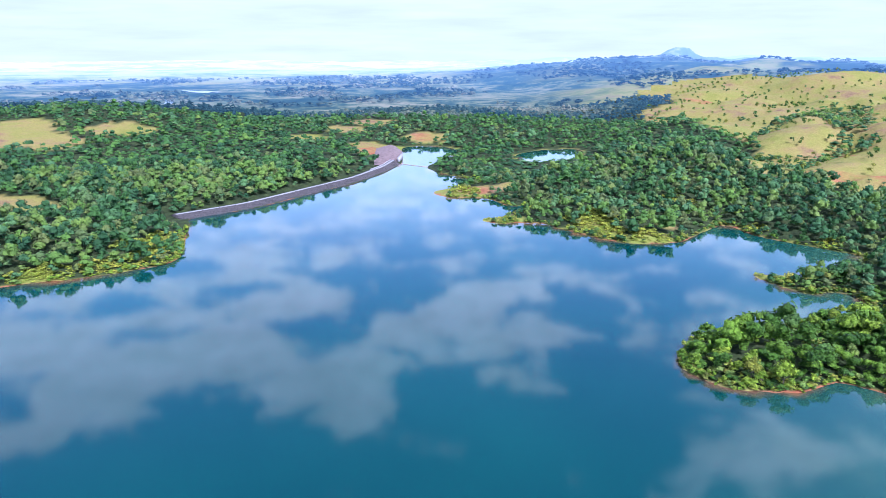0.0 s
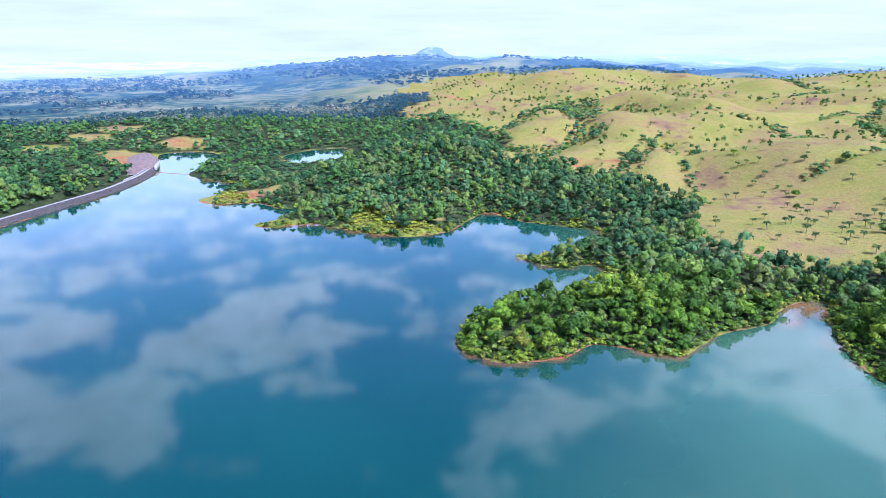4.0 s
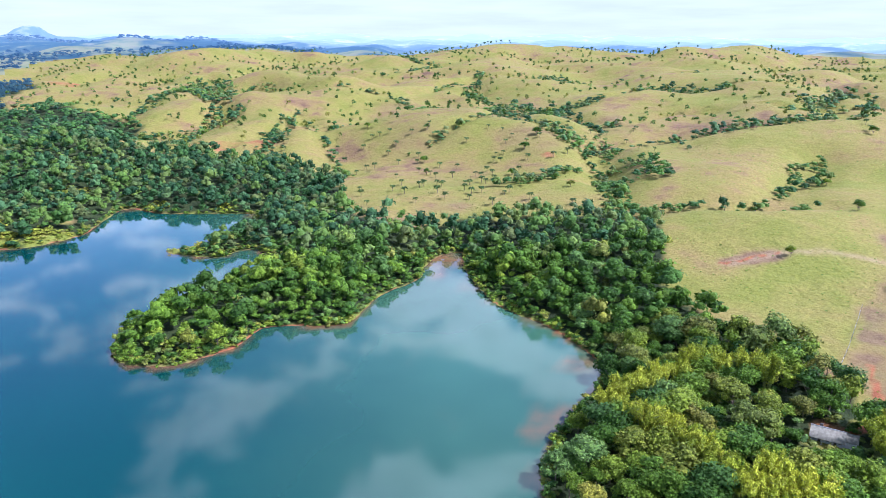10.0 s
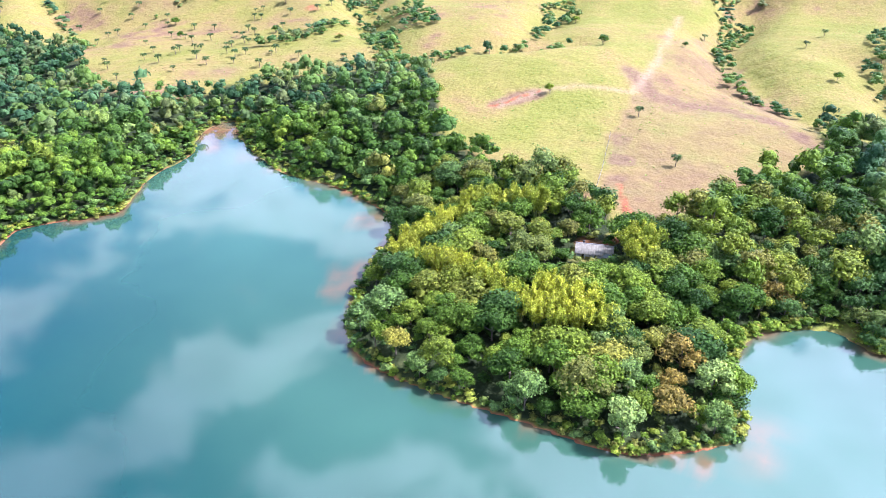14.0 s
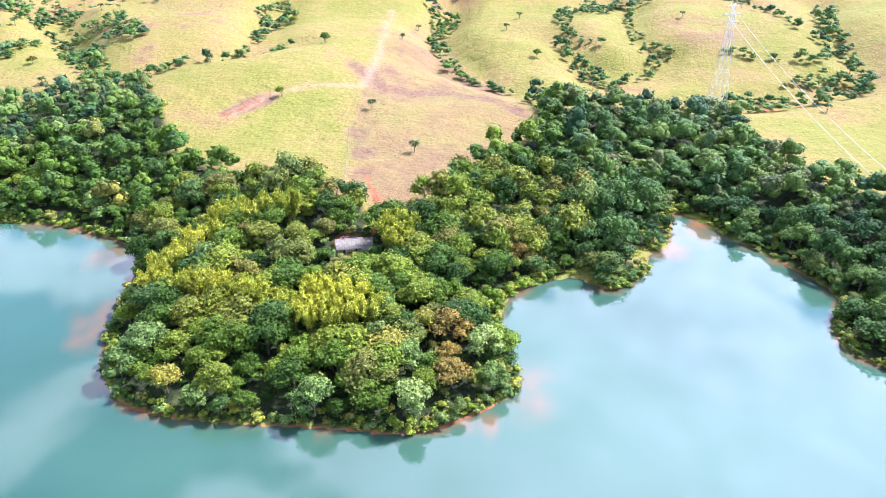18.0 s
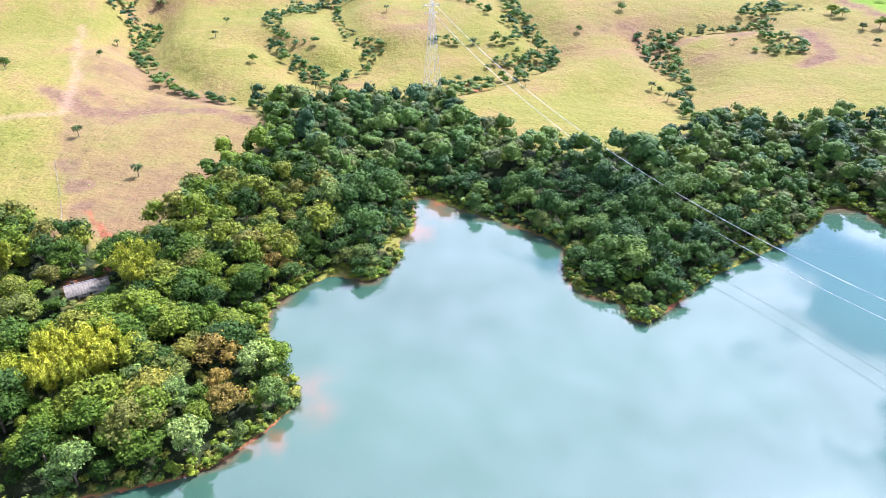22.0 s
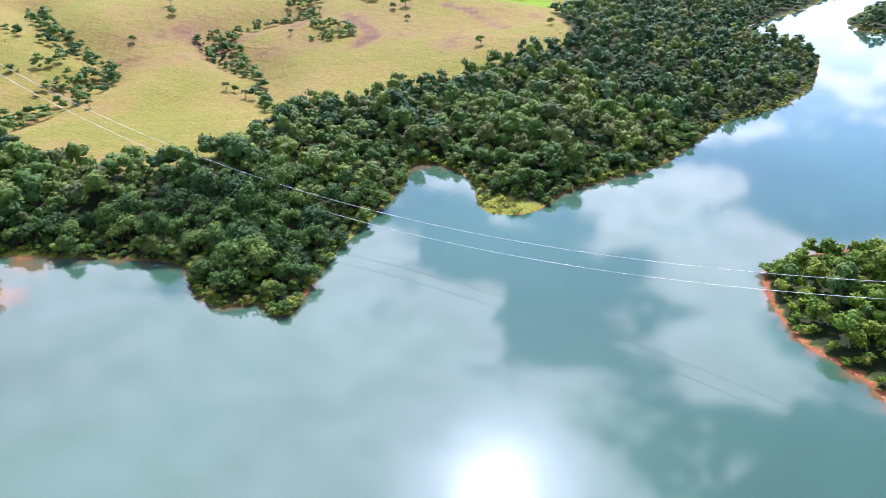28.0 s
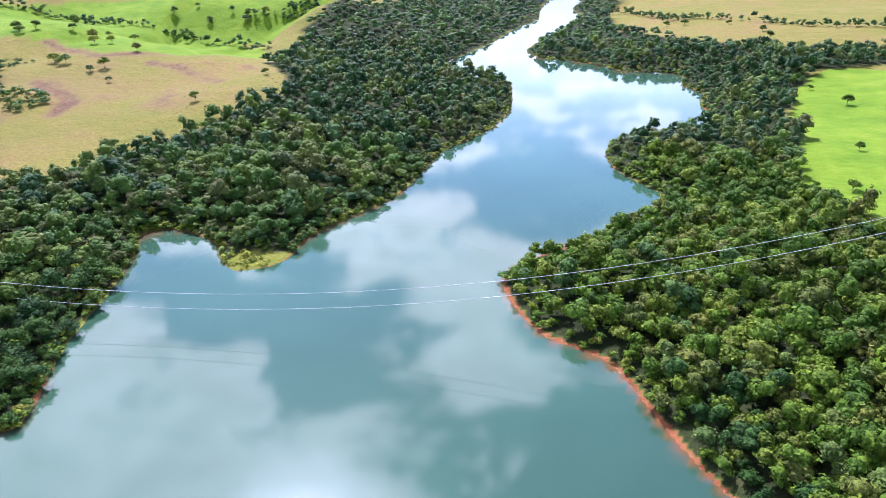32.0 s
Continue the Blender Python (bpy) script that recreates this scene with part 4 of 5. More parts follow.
# brush along the gullies of the pasture
x, y = scatter(240, 1000, -400, 1000, 5.2, 15)
d = shore_distance(x, y)
ok = in_gully(x, y) & ~woodland(x, y, d) & (d > 30) & (value_noise(x, y, 22, 77) > 0.14)
near = np.hypot(x, y) < 560
ok &= near | (np.random.default_rng(16).random(len(x)) < 0.62)
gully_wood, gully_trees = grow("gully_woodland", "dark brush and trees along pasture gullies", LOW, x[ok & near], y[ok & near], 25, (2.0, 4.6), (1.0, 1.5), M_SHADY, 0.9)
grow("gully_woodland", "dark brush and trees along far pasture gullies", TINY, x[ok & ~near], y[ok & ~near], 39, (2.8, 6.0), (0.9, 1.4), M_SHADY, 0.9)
# tree belts between the fields
BELTS = [[(551, -560), (537, -583), (507, -583), (439, -587), (402, -598), (359, -585), (328, -586), (291, -559)], [(342, -631), (317, -651), (302, -698)],
         [(41, -866), (3, -882), (-43, -805), (-77, -808), (-109, -794), (-135, -763), (-160, -736), (-218, -712)], [(-70, -649), (-102, -626), (-135, -601), (-172, -624), (-240, -610)]]
x, y = scatter(-260, 580, -900, -530, 5.4, 101)
gap = np.full(len(x), 1e9)
for belt in BELTS:
    gap = np.minimum(gap, line_distance(x, y, belt))
d = shore_distance(x, y)
ok = (gap < 2 + 8 * value_noise(x, y, 30, 102)) & ~woodland(x, y, d) & (d > 5)
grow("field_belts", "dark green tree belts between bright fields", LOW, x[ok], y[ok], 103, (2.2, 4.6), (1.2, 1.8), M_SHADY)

# undergrowth under the peninsula's trees
x, y = scatter(108, 240, -22, 118, 4.0, 17)
d = shore_distance(x, y)
ok = inside(x, y, PENINSULA) & woodland(x, y, d)
undergrowth, _ = grow("undergrowth", "dark green undergrowth below the peninsula trees", BUSH, x[ok], y[ok], 27, (1.8, 2.8), (0.9, 1.5), shift=0.8)

# single trees of the peninsula
BAMBOO = [(203, 58), (204, 65), (201, 71), (204, 77), (198, 79), (190, 79), (185, 83), (180, 84), (176, 85), (170, 87), (164, 88), (161, 80), (158, 73), (156, 66), (154, 60), (152, 55), (149, 50), (148, 45), (146, 40), (145, 35), (147, 30), (150, 26), (151, 35), (155, 40), (154, 30), (191, 19), (184, 21), (195, 23), (189, 25)]
x, y = scatter(108, 240, -22, 118, 6.3, 16)
d = shore_distance(x, y)
ok = inside(x, y, PENINSULA) & woodland(x, y, d) & (d > 1.2)
for bx, by in BAMBOO:
    ok &= np.hypot(x - bx, y - by) > 4.2
SPECIAL = {"rust": [(155, 4), (147, 4), (139, 5), (131, 4), (188, -16)], "gold": [(205, -4), (137, 20), (149, 12), (191, 54), (126, 70), (169, -8), (128, 36)], "pale": [(130, -6), (141, -4), (121, 61), (206, 68), (120, 12)]}
spots = np.array([p for key in SPECIAL for p in SPECIAL[key]], float)
for bx, by in spots:
    ok &= np.hypot(x - bx, y - by) > 4.0
x, y = np.concatenate([x[ok], spots[:, 0]]), np.concatenate([y[ok], spots[:, 1]])
d = shore_distance(x, y)
r = np.random.default_rng(31)
M_SPECIAL = {
    "rust": leaf_material("rust_brown_leaves", [(0.0, (0.28, 0.20, 0.040)), (1.0, (0.34, 0.25, 0.048))]),
    "gold": leaf_material("yellow_green_leaves", [(0.0, (0.25, 0.28, 0.035)), (1.0, (0.33, 0.30, 0.045))]),
    "pale": leaf_material("pale_flowering_leaves", [(0.0, (0.19, 0.29, 0.060)), (1.0, (0.28, 0.37, 0.100))]),
}
KIND_OF = {"rust": "rust-brown tree among green neighbours on the peninsula", "gold": "yellow-green tree with a lumpy crown on the peninsula", "pale": "pale blossoming tree at the water's edge"}
special_crowns = {}
for key, m in M_SPECIAL.items():
    me = KINDS[len(special_crowns)][0].copy()
    me.materials[0] = m
    special_crowns[key] = me
GREEN_LABEL = "broad-crowned green tree in the peninsula wood"
for k in range(len(x)):
    special = ""
    for key, places in SPECIAL.items():
        if (x[k], y[k]) in places:
            special = key
    crown, trunk = KINDS[int(r.integers(0, len(KINDS)))]
    size = (3.3 + 4.4 * r.uniform(0, 1) ** 1.5) * (0.72 + 0.28 * float(smooth(d[k], 0, 12)))
    tall = min(size * r.uniform(1.55, 2.15), 11)
    if abs(y[k] - 36) < 8 and -2 < 186 - x[k] < 20:
        tall = min(tall, 2.6 + 0.42 * max(0.0, 184 - x[k]))
        size = min(size, 2.0 + 0.2 * max(0.0, 184 - x[k]))
    tree_at(special_crowns.get(special, crown), trunk, x[k], y[k], size, tall, r.uniform(0, 360),
            KIND_OF.get(special, GREEN_LABEL), "trees on the peninsula")


# ---- bamboo, palms and single pasture trees -------------------------------------------
M_BAMBOO = leaf_material("yellow_bamboo_leaves", [(0.0, (0.32, 0.37, 0.032)), (0.5, (0.48, 0.48, 0.040)), (1.0, (0.40, 0.43, 0.036))])
M_CULM = plain_material("yellow_green_culms", (0.30, 0.32, 0.08), 0.5, 0.2)
M_FROND = leaf_material("palm_fronds", [(0.0, (0.045, 0.085, 0.022)), (1.0, (0.085, 0.115, 0.034))])


def bamboo_shapes(rng):
    """Arching culms that droop into plumes."""
    culms, plumes = [], []
    for k in range(26):
        a, q = rng.uniform(0, 2 * np.pi), rng.uniform(0.05, 0.35)
        out = np.array([math.cos(a), math.sin(a), 0])
        reach, tall = rng.uniform(0.4, 1.0), rng.uniform(0.75, 1.05)
        pts = [out * q * 0.6, out * (q + 0.15 * reach) + [0, 0, 0.45 * tall], out * (q + 0.42 * reach) + [0, 0, 0.82 * tall], out * (q + 0.85 * reach) + [0, 0, 0.80 * tall]]
        culms.append(join([tube(p, n, 0.014, 0.010, 4) for p, n in zip(pts[:-1], pts[1:])]))
        for s in np.linspace(0.30, 1.0, 20):
            i = min(int(s * 3), 2)
            c = np.array(pts[i]) * (1 - (s * 3 - i)) + np.array(pts[i + 1]) * (s * 3 - i)
            w = np.tile(out * 0.5 + [0, 0, 0.6], (5, 1))
            plumes.append(leaf_cards(rng, c + rng.normal(0, 0.05, (5, 3)), w, 0.115, 0.26, 0.7))
    return culms, join(plumes)


r = np.random.default_rng(41)
bamboo_meshes = []
for k in range(4):
    c, p = bamboo_shapes(r)
    bamboo_meshes.append(([mesh_from("culm", *one, M_CULM) for one in c], mesh_from("foliage", *p, M_BAMBOO, flat=True)))
for k, (bx, by) in enumerate(BAMBOO):
    thing = tagged(new("bamboo_clump"), "bright yellow-green arching bamboo clump in the peninsula wood", "bamboo", "bamboo on the peninsula")
    c, p = bamboo_meshes[k % 4]
    for culm in c:
        part("culm", culm, thing)
    part("foliage", p, thing, "drooping yellow-green leaf plumes")
    s = r.uniform(3.6, 5.0)
    thing.matrix_basis = pose(bx, by, float(ground_at(bx, by)[0]) - 0.1, 0, 0, r.uniform(0, 360)) @ Matrix.Diagonal((s, s, r.uniform(11.0, 13.5), 1))


def palm_shapes(rng):
    """A palm of unit height: trunk, and fronds that arch and hang."""
    fronds = []
    for k in range(26):
        a, lift = k * 2.4 + rng.uniform(-0.2, 0.2), rng.uniform(-0.1, 0.75)
        out = np.array([math.cos(a), math.sin(a), 0])
        side = np.array([-math.sin(a), math.cos(a), 0])
        mid = [np.array([0, 0, 0.80]) + out * 0.42 * s + np.array([0, 0, 0.24 * lift * s - 0.26 * s * s * (1.1 - 0.6 * lift)]) for s in (0, 0.35, 0.7, 1.0)]
        wide = [0.018, 0.065, 0.06, 0.012]
        v = np.vstack([np.stack([m + side * w - [0, 0, w * 0.7], m + [0, 0, 0.01], m - side * w - [0, 0, w * 0.7]]) for m, w in zip(mid, wide)])
        f = np.array([[3 * i + j, 3 * i + j + 1, 3 * i + j + 4, 3 * i + j + 3] for i in range(3) for j in range(2)])
        fronds.append((v, f))
    lean = rng.uniform(-0.05, 0.05)
    stem = join([tube((0, 0, -0.05), (lean, 0, 0.45), 0.035, 0.026), tube((lean, 0, 0.45), (0, 0, 0.82), 0.026, 0.030)])
    return stem, join(fronds)


palm_meshes = []
for k in range(5):
    stem, fronds = palm_shapes(r)
    palm_meshes.append((mesh_from("trunk", *stem, M_BARK), mesh_from("fronds", *fronds, M_FROND, flat=True)))


def palm_at(x, y, tall):
    thing = tagged(new("palm_tree"), "slender palm with drooping fronds standing in dry pasture", "palm", "pasture palms")
    stem, fronds = palm_meshes[int(r.integers(0, 5))]
    part("trunk", stem, thing)
    part("fronds", fronds, thing)
    thing.matrix_basis = pose(x, y, float(ground_at(x, y)[0]), 0, 0, r.uniform(0, 360)) @ Matrix.Diagonal((tall, tall, tall, 1))


PALMS = [(363, 302), (353, 304), (343, 263), (419, 270), (396, 265), (411, 242), (373, 209), (419, 87), (311, 46), (265, 23), (383, 2), (445, -55), (484, -21), (515, -31), (505, 39),
         (535, -190), (488, -136), (384, -65), (399, -66), (340, 322), (351, 302), (360, 296), (328, 281), (370, 335), (343, 319), (367, 415), (332, 451), (410, 435), (417, 335),
         (427, 311), (436, 294), (501, 416), (375, 211), (369, 139), (401, 134), (438, 381), (308, 285), (462, -216), (417, -172), (406, -211)]
PALMS += [(338, -170), (314, -233), (299, -233), (370, -361), (331, -394), (347, -312)]
ROUND = [(322, 90), (449, 45), (373, 238), (388, 260), (425, -37), (405, 8), (466, -60), (365, -78), (484, 121), (443, 326), (432, 497), (438, 426), (396, 389), (737, 226), (416, 87),
         (602, 125), (368, 359), (624, 112), (393, 300), (471, 335), (742, 258), (378, -209), (416, -245), (435, -289), (358, -399), (348, -271), (453, -301), (383, -212), (311, -236),
         (216, -411), (227, -347), (308, -381), (441, -458), (366, -404), (357, -404), (333, -396), (396, -482), (394, -498), (379, -580), (345, -636)]
ROUND += [(433, -451), (429, -463), (408, -477), (424, -503), (375, -457), (364, -462), (333, -447), (418, -627), (399, -637), (378, -621), (363, -637), (341, -624), (328, -404), (214, -407), (-114, -515), (-119, -495), (-112, -354), (-96, -299), (-95, -273)]
ROUND += [(376, -618), (331, -643), (313, -668), (367, -492), (441, -519), (-90, -262), (-131, -453),
          (-41, -754), (-58, -762), (-99, -761), (-122, -709), (-163, -729), (-183, -715), (-202, -719), (-122, -671), (-77, -809)]
for px, py in PALMS:
    palm_at(px, py, r.uniform(4.0, 6.0))
for px, py in ROUND:
    crown, trunk = KINDS[int(r.integers(0, len(KINDS)))]
    s = r.uniform(2.2, 3.8) if math.hypot(px, py) < 520 else r.uniform(3.0, 4.6)
    tree_at(crown, trunk, px, py, s, s * r.uniform(1.4, 1.9), r.uniform(0, 360), "lone round-crowned green tree on open grassland", "lone pasture trees")
# palms dotted over the hills
x, y = scatter(230, 1500, 60, 1500, 18, 18)
d = shore_distance(x, y)
keep = ~woodland(x, y, d) & ~in_gully(x, y) & (d > 40) & ~far_country(x, y) & (bearing(x, y) > 14) & (bearing(x, y) < 82)
keep &= (value_noise(x, y, 130, 90) > 0.36) & (np.random.default_rng(8).random(len(x)) < 0.62) & (np.hypot(x - 330, y - 60) > 120)
dotted = np.stack([x[keep], y[keep]], 1)
near = dotted[np.hypot(*dotted.T) < 640]
for px, py in near[:150]:
    palm_at(px, py, r.uniform(3.6, 6.0))
rest = dotted[np.hypot(*dotted.T) >= 640]
n = len(rest)
zz = ground_at(rest[:, 0], rest[:, 1])
tall = r.uniform(5.5, 8.5, n)
far_shape = [crown_shape(np.random.default_rng(50 + k), 36, 0.26, 0.35, 3, 0.35) for k in range(3)]
v, f, t = planted(far_shape, rest[:, 0], rest[:, 1], zz, tall * 0.42, tall, r.uniform(0, 6, n), r.uniform(0.75, 1.1, n) % 1, r.integers(0, 3, n))
tagged(new("far_palms", mesh_from("far_palms", v, f, M_LEAF, dict(tint=t), flat=True)), "palms and bushes dotted over far hills", "palms", kind="stuff")
# low scrub and grass tussocks in the pasture
x, y = scatter(190, 700, -480, 620, 4.8, 19)
d = shore_distance(x, y)
keep = ~woodland(x, y, d) & (d > 8) & (np.random.default_rng(9).random(len(x)) < 0.16 + 0.5 * (value_noise(x, y, 60, 91) > 0.6))
tuft = [crown_shape(np.random.default_rng(70 + k), 14, 0.38, 0.0, 2, 0.3, 0.8) for k in range(3)]
x, y = x[keep], y[keep]
n = len(x)
v, f, t = planted(tuft, x, y, ground_at(x, y) - 0.1, r.uniform(0.25, 0.8, n), r.uniform(0.25, 0.7, n), r.uniform(0, 6, n), r.uniform(0.55, 0.85, n), r.integers(0, 3, n))
tagged(new("pasture_scrub", mesh_from("pasture_scrub", v, f, M_LEAF, dict(tint=t), flat=True)), "low scrub and tussocks in dry pasture", "scrub", kind="stuff")


# ---- dam, house, power line -----------------------------------------------------
M_RIPRAP = plain_material("weathered_riprap", (0.056, 0.047, 0.044), 0.95, 1.2, 0.45)
M_STONE = plain_material("loose_grey_stone", (0.070, 0.058, 0.054), 0.9, 0.6, 0.4)
M_CONCRETE = plain_material("pale_concrete", (0.30, 0.28, 0.265), 0.85, 1.5, 0.2)
M_LATERITE = plain_material("bare_red_laterite", (0.17, 0.115, 0.10), 0.95, 3.0, 0.35)
M_STEEL = plain_material("galvanised_steel", (0.60, 0.61, 0.60), 0.5, 0.5, 0.10, 0.15)
M_WIRE = plain_material("bright_aluminium_wire", (0.66, 0.67, 0.69), 0.4, 0.5, 0.05, 0.3)
M_ROOF = plain_material("weathered_fibre_cement_roof", (0.19, 0.172, 0.125), 0.9, 0.8, 0.3)
M_WALL = plain_material("whitewashed_wall", (0.72, 0.69, 0.64), 0.85, 0.7, 0.12)
M_DARK = plain_material("dark_wooden_door", (0.06, 0.045, 0.035), 0.7, 0.3, 0.3)
M_FLOAT = plain_material("orange_float", (0.45, 0.30, 0.18), 0.6, 0.3, 0.2)


def box(x0, x1, y0, y1, z0, z1):
    v = np.array([[x, y, z] for z in (z0, z1) for y in (y0, y1) for x in (x0, x1)], float)
    return v, np.array([[0, 2, 3, 1], [4, 5, 7, 6], [0, 1, 5, 4], [2, 6, 7, 3], [0, 4, 6, 2], [1, 3, 7, 5]])


def swept(line, profile):
    """A profile of (offset to the left, height) carried along a line: places and faces."""
    p = np.array(line, float)
    t = np.gradient(p, axis=0)
    t /= np.linalg.norm(t, axis=1)[:, None]
    n = np.stack([-t[:, 1], t[:, 0]], 1)
    k, m = len(p), len(profile)
    v = np.array([[*(p[i] + n[i] * o), z] for i in range(k) for o, z in profile])
    f = [[i * m + j, (i + 1) * m + j, (i + 1) * m + (j + 1) % m, i * m + (j + 1) % m] for i in range(k - 1) for j in range(m)]
    f += [[0, 1, 2, m - 1], [(k - 1) * m, (k - 1) * m + m - 1, (k - 1) * m + 2, (k - 1) * m + 1]]
    return v, np.array(f)


def along_line(points, n):
    p = np.array(points, float)
    s = np.concatenate([[0], np.cumsum(np.hypot(*np.diff(p, axis=0).T))])
    q = np.linspace(0, s[-1], n)
    p = np.stack([np.interp(q, s, p[:, 0]), np.interp(q, s, p[:, 1])], 1)
    for _ in range(6):
        p[1:-1] = (p[:-2] + 2 * p[1:-1] + p[2:]) / 4
    return p


def build_dam():
    dam = tagged(new("dam"), "long stone-faced earth dam with a road on its crest", "dam")
    line = along_line([(-172, 452), (-133, 490), (-99, 547), (-69, 596), (-48, 655), (-42, 690)], 60)
    part("embankment", mesh_from("embankment", *swept(line, [(-5, -2.6), (6, 2.9), (10, 2.9), (20, -0.5)]), M_RIPRAP), dam, "embankment faced with brown grey riprap")
    part("crest_road", mesh_from("crest_road", *swept(line, [(6.7, 2.80), (6.7, 2.96), (9.4, 2.96), (9.4, 2.80)]), M_CONCRETE), dam, "pale gravel road on the crest")
    part("parapet", mesh_from("parapet", *swept(line[46:], [(5.9, 2.7), (5.9, 3.8), (6.3, 3.8), (6.3, 2.7)]), M_CONCRETE), dam, "low pale concrete parapet")
    part("parapet", mesh_from("parapet", *swept(line[46:], [(9.7, 2.7), (9.7, 3.8), (10.1, 3.8), (10.1, 2.7)]), M_CONCRETE), dam, "low pale concrete parapet")
    g = np.random.default_rng(61)
    stones = []
    for k in range(2600):
        i = g.integers(0, len(line) - 1)
        c = line[i] + (line[i + 1] - line[i]) * g.random()
        t = line[i + 1] - line[i]
        t /= np.linalg.norm(t)
        o = g.uniform(-0.2, 5.8)
        s = g.uniform(0.35, 0.95)
        m = np.array([*(c + np.array([-t[1], t[0]]) * o), (o + 5) * 0.5 - 2.6 + 0.05])
        v = np.array([[1, 0, 0], [0, 1, 0], [-1, 0, 0], [0, -1, 0], [0, 0, 0.7], [0, 0, -0.7]]) * s * g.uniform(0.6, 1.2, (6, 3)) + m
        stones.append((v, np.array([[0, 1, 4], [1, 2, 4], [2, 3, 4], [3, 0, 4], [1, 0, 5], [2, 1, 5], [3, 2, 5], [0, 3, 5]])))
    tagged(part("riprap_layer", mesh_from("riprap_layer", *join(stones), M_STONE, flat=True), dam, "heaped rough stones on the water side"), kind="stuff")
    # the cut slope and sill at the dam's far end
    head = along_line([(-50, 668), (-46, 690), (-43, 720), (-44, 750), (-47, 795)], 30)
    v, f = swept(head, [(-3, -2), (2, 3.0), (7, 7.0), (12, 8.5), (30, 3.5), (46, -1.0)])
    rise = smooth(np.arange(30.0), 0, 12) * (1 - smooth(np.arange(30.0), 22, 29))
    v[:, 2] = -2 + (v[:, 2] + 2) * np.repeat(0.35 + 0.65 * rise, 6)
    part("abutment", mesh_from("abutment", v, f, M_LATERITE), dam, "rounded bare reddish abutment slope")
    part("sill", mesh_from("sill", *swept(head[7:14], [(-2.0, -1), (-2.0, 4.8), (0.2, 4.8), (0.2, -1)]), M_CONCRETE), dam, "pale concrete spillway sill")


build_dam()


def build_boom():
    boom = tagged(new("float_boom"), "string of small floats across the spillway arm", "boom")
    a, b = np.array([-42.0, 689.0]), np.array([-13.5, 668.0])
    pts = [np.array([*(a + (b - a) * s), 0.12]) + [0, -1.6 * math.sin(math.pi * s), 0] for s in np.linspace(0, 1, 19)]
    part("cable", mesh_from("cable", *join([tube(p, q, 0.12, 0.12, 5) for p, q in zip(pts[:-1], pts[1:])]), M_DARK), boom)
    for p in pts[1:-1]:
        part("float", mesh_from("float", *join([tube(p - [0.5, 0, 0], p + [0.5, 0, 0], 0.36, 0.36, 8), tube(p + [0.5, 0, 0], p + [0.6, 0, 0], 0.36, 0.05, 8)]), M_FLOAT), boom)


build_boom()


def roof_plane(x0, x1, y0, y1, z0, z1, thick=0.12, ribs=12):
    """A corrugated roof sheet that rises from x0 to x1."""
    y = np.linspace(y0, y1, ribs * 4 + 1)
    w = 0.05 * np.cos(np.arange(len(y)) * np.pi / 2)
    rows = [np.stack([np.full(len(y), x), y, z + w + t], 1) for x, z, t in ((x0, z0, 0), (x1, z1, 0), (x1, z1, -thick), (x0, z0, -thick))]
    n = len(y)
    f = [[r * n + j, ((r + 1) % 4) * n + j, ((r + 1) % 4) * n + j + 1, r * n + j + 1] for r in range(4) for j in range(n - 1)]
    return np.vstack(rows), np.array(f)


